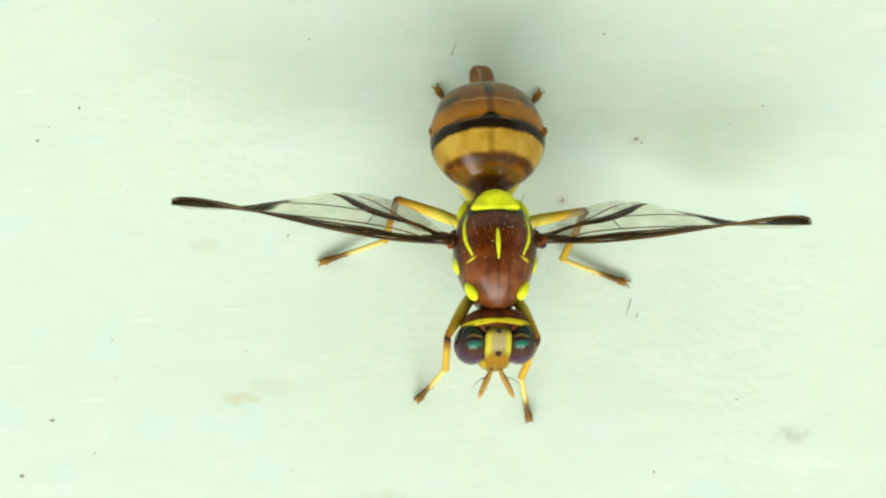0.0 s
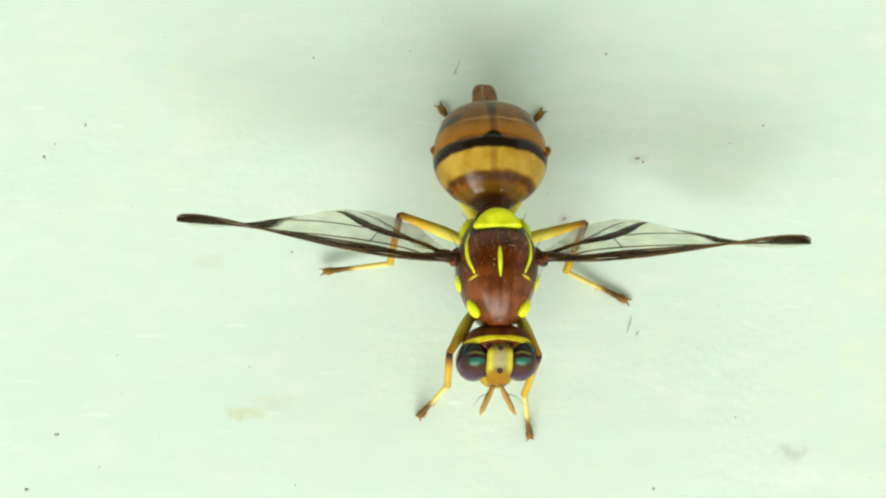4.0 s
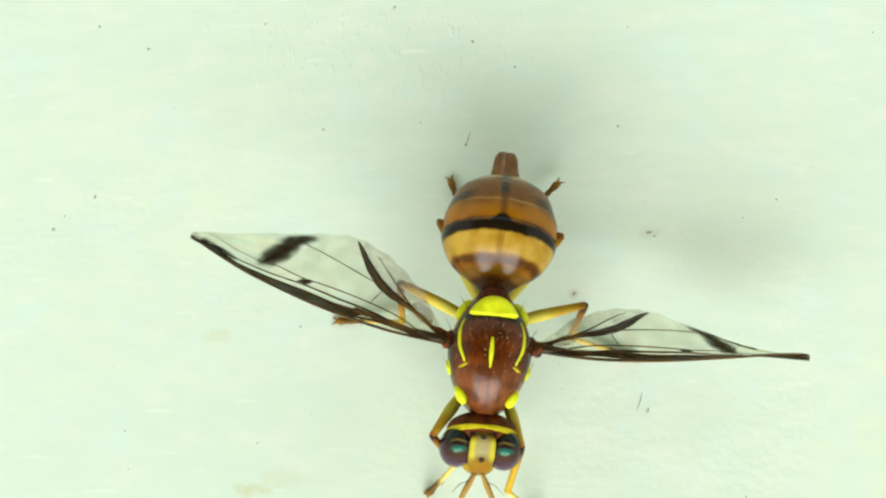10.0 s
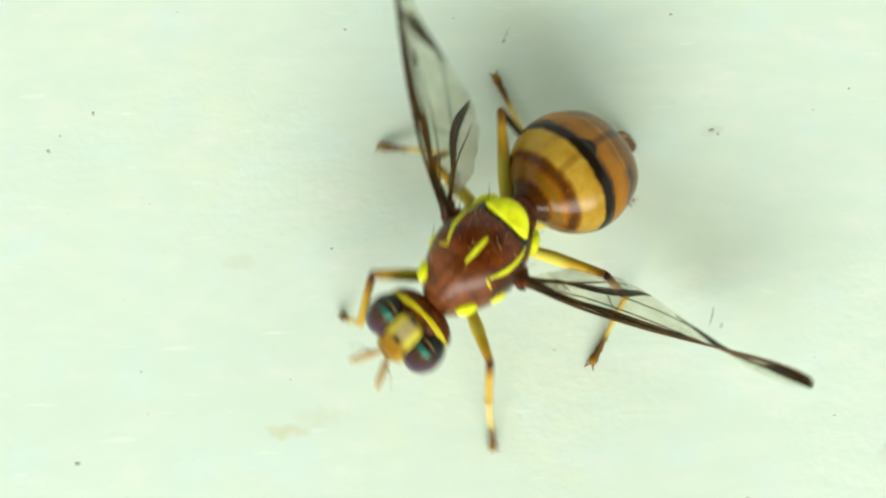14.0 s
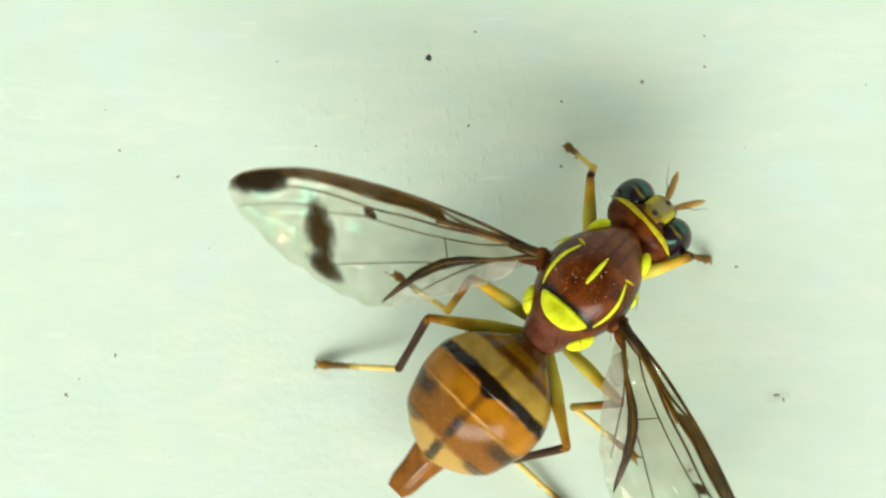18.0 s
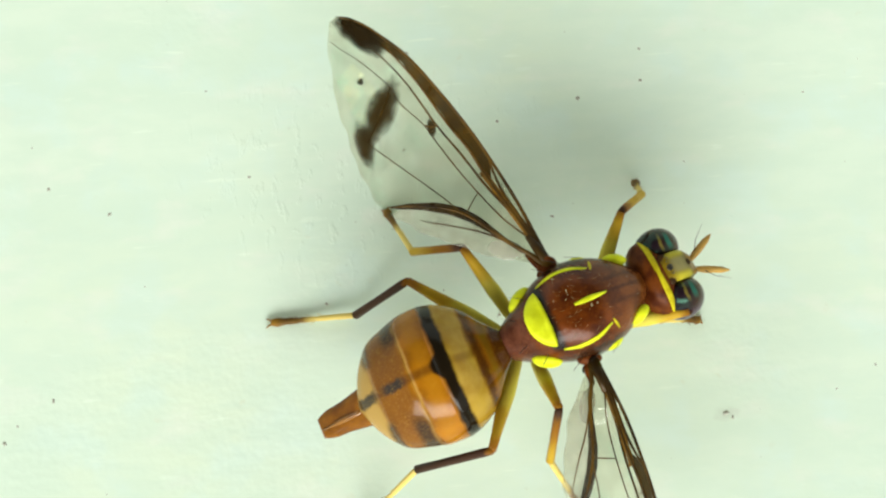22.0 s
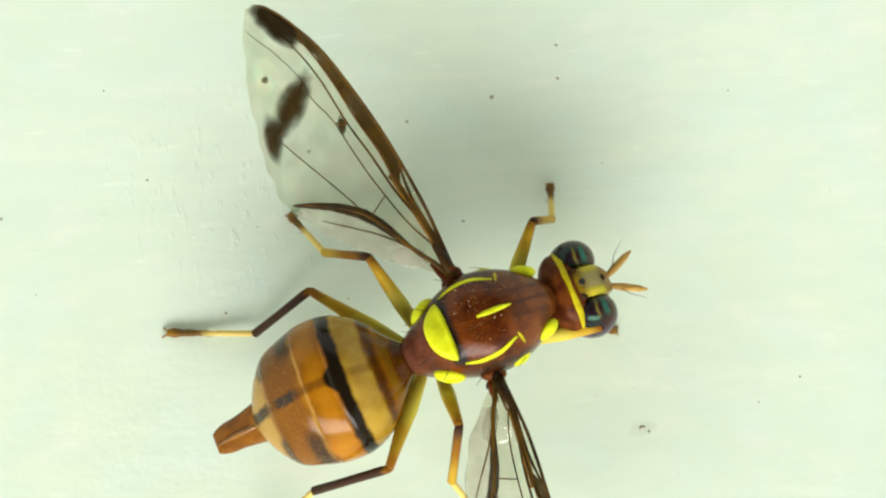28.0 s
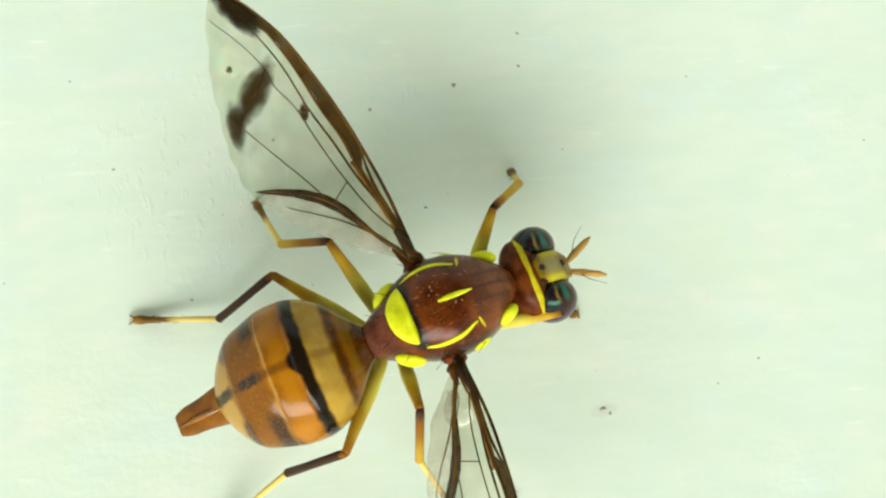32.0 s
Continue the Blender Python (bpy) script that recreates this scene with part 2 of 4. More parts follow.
def thorax_material():
    k = Mat("red_brown_cuticle", 0.20, Specular_IOR_Level=0.20)
    n = k.step(k.noise(3.2, 4), 0.3, 0.7)
    c = k.mix(n, (0.042, 0.0075, 0.0008), (0.120, 0.026, 0.0015))
    ay = k.math("ABSOLUTE", k.y)
    # sheen and dust put into the colour make the front paler; short dark streaks
    c = k.mix(k.math("MULTIPLY", k.step(k.x, 0.45, 0.75), 0.6), c, k.mix(n, (0.095, 0.024, 0.004), (0.190, 0.060, 0.014)))
    line = k.math("MULTIPLY", k.math("ADD", k.band(ay, 0.17, 0.24, 0.05), k.band(ay, -0.05, 0.03, 0.03)), k.band(k.x, 0.62, 1.25, 0.15))
    c = k.mix(k.math("MULTIPLY", line, 0.6), c, (0.028, 0.008, 0.003))
    long = k.math("MULTIPLY", k.band(ay, 0.10, 0.17, 0.05), k.band(k.x, -0.3, 0.75, 0.1))
    c = k.mix(k.math("MULTIPLY", long, 0.35), c, (0.026, 0.007, 0.002))
    flank = k.math("MULTIPLY", k.step(ay, 0.62, 0.74), k.step(k.noise(5, 3), 0.32, 0.52))
    c = k.mix(k.math("MULTIPLY", flank, 0.85), c, (0.014, 0.007, 0.004))
    edge = k.math("MULTIPLY", k.band(k.x, -0.50, -0.27, 0.05), k.step(k.z, 0.2, 0.4))
    c = k.mix(edge, c, (0.008, 0.005, 0.004))
    hind = k.math("SUBTRACT", 1.0, k.step(k.x, -0.80, -0.68))
    c = k.mix(k.math("MULTIPLY", hind, 0.8), c, k.mix(n, (0.050, 0.014, 0.008), (0.120, 0.045, 0.028)))
    dust = k.step(k.noise(24, 2), 0.58, 0.72)
    c = k.mix(k.math("MULTIPLY", dust, 0.20), c, (0.30, 0.11, 0.02))
    pits = k.step(k.noise(17, 2), 0.58, 0.70)
    c = k.mix(k.math("MULTIPLY", pits, 0.40), c, (0.02, 0.008, 0.004))
    low = k.math("SUBTRACT", 1.0, k.step(k.z, -0.75, -0.35))
    c = k.mix(low, c, (0.13, 0.06, 0.012))
    k.color(c).bump(k.math("ADD", k.noise(20, 3), k.math("MULTIPLY", k.noise(4, 2), 2.0)), 0.008, 0.8)
    return k.m


def leg_material(name, length, stops, rough=0.4):
    """stops: (fraction along the segment, colour)."""
    k = Mat(name, rough, Specular_IOR_Level=0.08)
    u = k.math("DIVIDE", k.x, length)
    u = k.math("ADD", u, k.math("MULTIPLY", k.math("SUBTRACT", k.noise(6, 2), 0.5), 0.15))
    c = stops[0][1]
    for (a, _), (b, colour) in zip(stops, stops[1:]):
        c = k.mix(k.step(u, a, b), c, colour)
    if isinstance(c, tuple):
        c = k.mix(k.noise(5), c, tuple(v * 0.8 for v in c))
    k.color(c).bump(k.noise(30, 2), 0.002, 0.5)
    return k.m


def eye_material():
    k = Mat("iridescent_dark_eye", 0.20, Specular_IOR_Level=0.27)
    k.b.inputs["Specular Tint"].default_value = (0.36, 1.0, 0.68, 1)
    h = k.math("ADD", k.x, k.math("MULTIPLY", k.z, -0.35))
    c = k.mix(k.step(h, -0.25, 0.15), (0.012, 0.004, 0.009), (0.044, 0.009, 0.005))
    rim = k.math("ADD", k.math("MULTIPLY", k.math("MULTIPLY", k.x, k.x), 6.2), k.math("MULTIPLY", k.math("MULTIPLY", k.y, k.y), 7.7))
    c = k.mix(k.math("MULTIPLY", k.step(rim, 0.55, 1.0), 0.75), c, (0.040, 0.010, 0.048))
    # iridescent stripes with lamp glints painted in: a thin brassy one, a broad teal one before it
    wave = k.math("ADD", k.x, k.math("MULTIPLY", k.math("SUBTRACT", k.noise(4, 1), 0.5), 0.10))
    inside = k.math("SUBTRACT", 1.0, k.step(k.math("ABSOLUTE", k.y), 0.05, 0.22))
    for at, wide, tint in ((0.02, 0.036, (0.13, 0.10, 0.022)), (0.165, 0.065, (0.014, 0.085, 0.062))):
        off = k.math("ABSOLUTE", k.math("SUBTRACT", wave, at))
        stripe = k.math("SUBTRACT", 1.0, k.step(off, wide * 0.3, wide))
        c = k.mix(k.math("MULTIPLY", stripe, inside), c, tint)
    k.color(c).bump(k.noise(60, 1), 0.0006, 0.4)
    return k.m


def skin_material(name):
    """A clear, pleated wing skin: it lets the light through and carries a faint oily sheen."""
    k = Mat(name)
    out = k.t.nodes["Material Output"]
    clear = k.t.nodes.new("ShaderNodeBsdfTransparent")
    k.put(clear.inputs["Color"], k.mix(k.step(k.noise(2.2, 3), 0.3, 0.7), (0.93, 0.922, 0.875), (0.865, 0.853, 0.795)))
    gloss = k.t.nodes.new("ShaderNodeBsdfGlossy")
    gloss.inputs["Roughness"].default_value = 0.16
    k.put(gloss.inputs["Color"], k.mix(k.step(k.noise(1.6, 2), 0.42, 0.58), (0.004, 0.017, 0.013), (0.017, 0.014, 0.012)))
    k.bump(k.math("ADD", k.noise(1.0, 2, (0.5, 1.7, 1)), k.math("MULTIPLY", k.noise(4.0, 2, (0.5, 2, 1)), 0.05)), 0.26, 1.0)
    k.t.links.new(k.b.inputs["Normal"].links[0].from_socket, gloss.inputs["Normal"])
    both = k.t.nodes.new("ShaderNodeAddShader")
    k.t.links.new(clear.outputs[0], both.inputs[0])
    k.t.links.new(gloss.outputs[0], both.inputs[1])
    k.t.links.new(both.outputs[0], out.inputs["Surface"])
    return k.m


def glint_material(name, cool, warm):
    """A clear sheet added over the wing skin, puckered and tinted to throw coloured glints."""
    k = Mat(name)
    out = k.t.nodes["Material Output"]
    clear = k.t.nodes.new("ShaderNodeBsdfTransparent")
    clear.inputs["Color"].default_value = (0.985, 0.985, 0.975, 1)
    gloss = k.t.nodes.new("ShaderNodeBsdfGlossy")
    gloss.inputs["Roughness"].default_value = 0.10
    k.put(gloss.inputs["Color"], k.mix(k.step(k.noise(5.0, 2, (1, 0.5, 1)), 0.42, 0.58), cool, warm))
    k.bump(k.noise(1.7, 1, (1.3, 0.7, 1)), 0.75, 1.0)
    k.t.links.new(k.b.inputs["Normal"].links[0].from_socket, gloss.inputs["Normal"])
    both = k.t.nodes.new("ShaderNodeAddShader")
    k.t.links.new(clear.outputs[0], both.inputs[0])
    k.t.links.new(gloss.outputs[0], both.inputs[1])
    k.t.links.new(both.outputs[0], out.inputs["Surface"])
    return k.m


def lobe_material(name, cover):
    """A hazy, whitish fold of the wing skin."""
    k = Mat(name, 0.16, Specular_IOR_Level=0.6)
    k.color(k.mix(k.noise(3, 3), (0.62, 0.62, 0.54), (0.46, 0.45, 0.38)))
    k.put(k.b.inputs["Alpha"], k.math("ADD", k.math("MULTIPLY", k.math("SUBTRACT", k.noise(2.2, 3), 0.5), 0.3), cover, True))
    k.bump(k.noise(2.5, 2, (0.4, 1.6, 1)), 0.12, 0.9)
    return k.m


def film_material(name, tint, cover, rough=0.35, shine=0.3):
    """A stained band of the wing: mostly opaque, patchy."""
    k = Mat(name, rough, Specular_IOR_Level=shine)
    k.color(k.mix(k.step(k.noise(3, 3), 0.3, 0.7), tint, tuple(v * 0.45 for v in tint)))
    k.put(k.b.inputs["Alpha"], k.math("ADD", k.math("MULTIPLY", k.math("SUBTRACT", k.noise(2.4, 3), 0.5), 0.7), cover, True))
    k.bump(k.noise(7, 2, (0.3, 2, 1)), 0.03, 0.7)
    return k.m


def smoke_material(name, tint, u, v, a, b, power, turn=0.0, cover=0.82):
    """A dark wing patch that thins out towards an uneven rim round (u, v), in millimetres on the wing."""
    k = Mat(name, 0.5, Specular_IOR_Level=0.03)
    k.color(k.mix(k.noise(4), tint, tuple(w * 0.6 for w in tint)))
    ca, sa = math.cos(radians(turn)), math.sin(radians(turn))
    dx, dy = k.math("SUBTRACT", k.x, u), k.math("SUBTRACT", k.y, v)
    p = k.math("ADD", k.math("MULTIPLY", dx, ca / a), k.math("MULTIPLY", dy, sa / a))
    q = k.math("ADD", k.math("MULTIPLY", dx, -sa / b), k.math("MULTIPLY", dy, ca / b))
    r = k.math("ADD", k.math("POWER", k.math("ABSOLUTE", p), power), k.math("POWER", k.math("ABSOLUTE", q), power))
    r = k.math("ADD", r, k.math("MULTIPLY", k.math("SUBTRACT", k.noise(4.5, 3), 0.5), 1.1))
    k.put(k.b.inputs["Alpha"], k.math("MULTIPLY", k.math("SUBTRACT", 1.0, k.step(r, 0.05, 1.45)), cover))
    return k.m


PAINT = paint_material()
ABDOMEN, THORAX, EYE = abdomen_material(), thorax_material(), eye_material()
YELLOW = speckled("lemon_yellow_cuticle", (0.48, 0.51, 0.008), (0.62, 0.67, 0.018), 5, 0.38, 0.012, Specular_IOR_Level=0.10)


def forehead_material():
    k = Mat("olive_yellow_forehead", 0.30, Specular_IOR_Level=0.10)
    n = k.step(k.noise(5, 3), 0.3, 0.7)
    c = k.mix(n, (0.085, 0.052, 0.001), (0.17, 0.110, 0.003))
    ay = k.math("ABSOLUTE", k.y)
    # pale centre: the lamp's gloss put into the forehead colour
    pale = k.math("MULTIPLY", k.math("SUBTRACT", 1.0, k.step(ay, 0.08, 0.20)), k.band(k.x, 0.50, 0.80, 0.10))
    c = k.mix(k.math("MULTIPLY", pale, 0.55), c, (0.34, 0.31, 0.15))
    c = k.mix(k.math("MULTIPLY", k.math("MULTIPLY", k.step(ay, 0.08, 0.20), k.band(k.x, 0.50, 0.84, 0.08)), 0.9), c, (0.46, 0.40, 0.03))
    c = k.mix(k.math("MULTIPLY", k.step(k.x, 0.80, 0.90), 0.7), c, (0.25, 0.115, 0.006))
    k.color(c).bump(k.noise(20, 2), 0.004, 0.7)
    return k.m


FRONS = forehead_material()
CREAM = speckled("cream_cuticle", (0.52, 0.45, 0.24), (0.68, 0.62, 0.40), 7, 0.35, 0.006, Specular_IOR_Level=0.3)
BROWN_SPOT = speckled("dark_brown_spot", (0.02, 0.010, 0.004), (0.06, 0.028, 0.008), 9, 0.4, 0.006, Specular_IOR_Level=0.06)
FACE = speckled("ochre_yellow_cuticle", (0.28, 0.18, 0.005), (0.42, 0.29, 0.015), 6, 0.35, 0.008, Specular_IOR_Level=0.07)
RIM = speckled("bright_yellow_cuticle", (0.34, 0.28, 0.006), (0.50, 0.43, 0.012), 6, 0.4, 0.008, Specular_IOR_Level=0.07)
OCCIPUT = speckled("brown_cuticle", (0.05, 0.010, 0.003), (0.13, 0.034, 0.005), 5, 0.35, 0.008, Specular_IOR_Level=0.07)
BLACK = speckled("black_bristle", (0.008, 0.006, 0.005), (0.02, 0.014, 0.01), 8, 0.35, 0.003)
OVIPOSITOR = speckled("chestnut_cuticle", (0.12, 0.038, 0.002), (0.20, 0.070, 0.003), 4, 0.22, 0.006, Specular_IOR_Level=0.15)
RIB = speckled("glossy_chestnut_rib", (0.15, 0.05, 0.003), (0.22, 0.085, 0.004), 4, 0.14, 0.002, Specular_IOR_Level=0.5)
OVERHEAD_PANEL = speckled("dark_overhead_panel", (0.10, 0.09, 0.07), (0.16, 0.14, 0.11), 0.02, 0.7, 0.2)
HAIR = speckled("golden_hair", (0.20, 0.11, 0.03), (0.34, 0.20, 0.07), 9, 0.4, 0.002)
ANTENNA = speckled("tan_antenna", (0.32, 0.18, 0.04), (0.44, 0.27, 0.07), 6, 0.5, Specular_IOR_Level=0.1)
VEIN = speckled("brown_vein", (0.014, 0.007, 0.002), (0.095, 0.048, 0.006), 1.6, 0.3, 0.006, Specular_IOR_Level=0.15)
MEMBRANE = skin_material("clear_wing_membrane")
BROWN = (0.036, 0.021, 0.004)
APEX = smoke_material("smoky_wing_tip", (0.014, 0.008, 0.002), 4.93, 0.17, 0.52, 0.22, 2.2, -14, 0.97)
CROSS = smoke_material("smoky_cross_band", BROWN, 3.74, -0.44, 0.58, 0.25, 1.8, 66, 0.9)
HEEL = smoke_material("smoky_band_heel", BROWN, 3.54, -1.00, 0.40, 0.17, 1.8, 24, 0.85)
JOINT = smoke_material("smoky_joint_spot", BROWN, 2.96, 0.05, 0.15, 0.07, 2.0, 30, 0.9)
LOBE, ALULA = lobe_material("hazy_wing_lobe", 0.18), lobe_material("milky_wing_flap", 0.35)
GLINT, BASAL = glint_material("iridescent_wing_skin", (0.012, 0.055, 0.040), (0.060, 0.052, 0.022)), glint_material("glassy_basal_skin", (0.015, 0.017, 0.016), (0.022, 0.022, 0.020))
GOLDEN = film_material("golden_wing_base", (0.24, 0.115, 0.010), 0.85, 0.3, 0.2)
STREAK = film_material("smoky_rear_streak", BROWN, 0.85)
AMBER = film_material("amber_wing_band", (0.056, 0.029, 0.003), 0.80, 0.35, 0.05)
SPECK = speckled("dark_dirt", (0.24, 0.23, 0.19), (0.44, 0.44, 0.37), 9, 0.8)
SOOT = speckled("black_dirt", (0.015, 0.014, 0.012), (0.05, 0.05, 0.045), 9, 0.7)
PALE, LEMON, GOLD, RUST, DARK = (0.60, 0.46, 0.13), (0.58, 0.50, 0.07), (0.44, 0.27, 0.02), (0.20, 0.080, 0.007), (0.042, 0.020, 0.012)
LEN = {"front": (1.26, 1.28, 0.98), "middle": (1.74, 1.36, 1.40), "hind": (2.14, 1.62, 1.50)}
FEMUR = {n: leg_material(n + "_femur_cuticle", LEN[n][0], [(0, LEMON), (0.45, LEMON), (0.72, GOLD), (0.80, GOLD), (1.0, RUST)]) for n in LEN}
TIBIA = {"front": leg_material("front_tibia_cuticle", 1.28, [(0, DARK), (0.16, RUST), (0.45, GOLD)]),
         "middle": leg_material("middle_tibia_cuticle", 1.40, [(0, DARK), (0.35, RUST), (0.9, GOLD)]),
         "hind": leg_material("hind_tibia_cuticle", 1.60, [(0, RUST), (0.08, DARK), (1, DARK)])}
TARSUS = {n: leg_material(n + "_tarsus_cuticle", LEN[n][2], [(0, PALE), (0.46, PALE), (0.66, (0.14, 0.075, 0.016)), (0.80, (0.10, 0.052, 0.012)), (1.0, (0.21, 0.105, 0.012))]) for n in LEN}


# ---- building ----
def mesh_of(name, bm, material, smooth=True):
    bmesh.ops.recalc_face_normals(bm, faces=bm.faces)
    bmesh.ops.scale(bm, vec=(MM, MM, MM), verts=bm.verts)
    me = bpy.data.meshes.new(name)
    bm.to_mesh(me)
    bm.free()
    me.materials.append(material)
    if smooth:
        me.polygons.foreach_set("use_smooth", [True] * len(me.polygons))
    return me


def part(name, bm, material, parent, label="", smooth=True):
    ob = new(name, mesh_of(name, bm, material, smooth))
    ob.parent = parent
    return tagged(ob, label)


def rings(bm, loops, close=True):
    """Skin a row of equal loops of points into a closed body."""
    made = [[bm.verts.new(p) for p in loop] for loop in loops]
    n = len(made[0])
    for a, b in zip(made, made[1:]):
        for i in range(n):
            bm.faces.new((a[i], a[(i + 1) % n], b[(i + 1) % n], b[i]))
    if close:
        bm.faces.new(made[0][::-1])
        bm.faces.new(made[-1])
    return bm


def smooth_table(table, steps):
    """A table of numbers (rows in order of the first) drawn finer by a smooth curve."""
    t = np.array(table, float)
    xs = np.concatenate([np.linspace(a, b, steps, endpoint=False) for a, b in zip(t[:-1, 0], t[1:, 0])] + [t[-1:, 0]])
    out = [xs]
    slope = np.gradient(t, t[:, 0], axis=0)
    for c in range(1, t.shape[1]):
        i = np.clip(np.searchsorted(t[:, 0], xs, "right") - 1, 0, len(t) - 2)
        h = t[i + 1, 0] - t[i, 0]
        u = (xs - t[i, 0]) / h
        y = (2 * u**3 - 3 * u**2 + 1) * t[i, c] + (u**3 - 2 * u**2 + u) * h * slope[i, c] + (3 * u**2 - 2 * u**3) * t[i + 1, c] + (u**3 - u**2) * h * slope[i + 1, c]
        out.append(y)
    return np.stack(out, 1)


def lofted(table, n=32, steps=6, power=2.0):
    """A body along x. Rows: x, half width, middle height, height above it, depth under it."""
    bm, loops = bmesh.new(), []
    for x, w, zc, up, down in smooth_table(table, steps):
        loop = []
        for k in range(n):
            a = 2 * math.pi * k / n
            c, s = math.cos(a), math.sin(a)
            cy = math.copysign(abs(c) ** (2 / power), c)
            sz = math.copysign(abs(s) ** (2 / power), s)
            loop.append((x, max(w, 0.005) * cy, zc + sz * max(up if s > 0 else down, 0.005)))
        loops.append(loop)
    return rings(bm, loops)


def blob(centre, radii, turn=None, n=20, m=14):
    bm = bmesh.new()
    bmesh.ops.create_uvsphere(bm, u_segments=n, v_segments=m, radius=1.0)
    mat = Matrix.Translation(centre) @ (turn or Matrix.Identity(4)) @ Matrix.Diagonal((*radii, 1))
    bmesh.ops.transform(bm, matrix=mat, verts=bm.verts)
    return bm


def add(bm, other):
    me = bpy.data.meshes.new("joined")
    other.to_mesh(me)
    other.free()
    bm.from_mesh(me)
    bpy.data.meshes.remove(me)
    return bm


def tube(points, radii, n=8):
    """A round rod through points, with a radius for each."""
    bm, loops = bmesh.new(), []
    pts = [Vector(p) for p in points]
    for i, p in enumerate(pts):
        d = (pts[min(i + 1, len(pts) - 1)] - pts[max(i - 1, 0)]).normalized()
        side = d.cross(Vector((0.13, 0.21, 1.0))).normalized()
        up = side.cross(d)
        r = radii[i] if isinstance(radii, (list, tuple)) else radii
        loops.append([p + r * (math.cos(a) * side + math.sin(a) * up) for a in (2 * math.pi * k / n for k in range(n))])
    return rings(bm, loops)


# ---- the board ----
def board():
    bm = bmesh.new()
    bmesh.ops.create_cube(bm, size=1.0)
    bmesh.ops.scale(bm, vec=(600, 400, 18), verts=bm.verts)
    bmesh.ops.translate(bm, vec=(0, 0, -9), verts=bm.verts)
    bmesh.ops.bevel(bm, geom=list(bm.edges), offset=1.5, segments=3, affect="EDGES")
    ob = new("ground", mesh_of("ground", bm, PAINT, False))
    return tagged(ob, "mint-white painted board with faint brush streaks and dirt", "board", kind="structure")


board()


# unseen panel added overhead to darken reflections and dim the world's light
def ceiling():
    bm = bmesh.new()
    bmesh.ops.create_cube(bm, size=1.0)
    bmesh.ops.scale(bm, vec=(2200, 2200, 30), verts=bm.verts)
    bmesh.ops.translate(bm, vec=(0, 0, 1000), verts=bm.verts)
    ob = new("ceiling", mesh_of("ceiling", bm, OVERHEAD_PANEL, False))
    return tagged(ob, "unseen dark panel added above the board", "ceiling", kind="structure")


ceiling()

# ---- the fly ----
THX = [(-1.34, 0.10, -0.22, 0.10, 0.10), (-1.18, 0.27, -0.30, 0.34, 0.30), (-0.95, 0.42, -0.28, 0.50, 0.50), (-0.62, 0.59, -0.16, 0.64, 0.78),
       (-0.30, 0.73, -0.10, 0.68, 0.98), (0.05, 0.82, -0.10, 0.75, 1.05), (0.40, 0.79, -0.16, 0.75, 1.02), (0.75, 0.67, -0.24, 0.66, 0.95),
       (1.03, 0.49, -0.32, 0.50, 0.80), (1.22, 0.30, -0.36, 0.32, 0.58), (1.34, 0.15, -0.38, 0.15, 0.25)]
ABD = [(-2.50, 0.10, 0.02, 0.10, 0.12), (-2.38, 0.40, 0.02, 0.30, 0.36), (-2.10, 0.82, 0.05, 0.62, 0.66), (-1.65, 1.05, 0.08, 0.90, 0.88),
       (-1.20, 1.15, 0.10, 1.00, 0.95), (-0.85, 1.13, 0.08, 0.99, 0.90), (-0.55, 1.00, 0.03, 0.88, 0.78), (-0.30, 0.80, -0.01, 0.66, 0.58), (-0.10, 0.53, -0.02, 0.42, 0.40), (0.16, 0.25, 0.0, 0.23, 0.24)]


def top_of(table, x, y, power=2.2):
    """The height of a lofted body's upper side at x, y."""
    t = smooth_table(table, 8)
    row = [np.interp(x, t[:, 0], t[:, c]) for c in range(1, 5)]
    c = min(abs(y) / row[0], 0.995)
    return row[1] + row[2] * (1 - c**power) ** (1 / power)


def strip_on(table, path, width, thick=0.03, steps=14):
    """A slightly raised stripe that lies on a body's upper side. path: rows of x, y, width factor."""
    p = smooth_table([(i, *row) for i, row in enumerate(path)], max(2, steps // max(1, len(path) - 1)))
    bm, loops = bmesh.new(), []
    for i in range(len(p)):
        x, y, f = p[i, 1:4]
        a, b = p[max(i - 1, 0), 1:3], p[min(i + 1, len(p) - 1), 1:3]
        d = (b - a) / max(np.linalg.norm(b - a), 1e-6)
        w = width * f * 0.5
        loop = []
        for side, lift in ((-1, -0.03), (-0.8, 0.7), (0, 1.0), (0.8, 0.7), (1, -0.03), (0, -1.0)):
            px, py = x - d[1] * w * side, y + d[0] * w * side
            loop.append((px, py, top_of(table, px, py) + lift * thick))
        loops.append(loop)
    return rings(bm, loops)


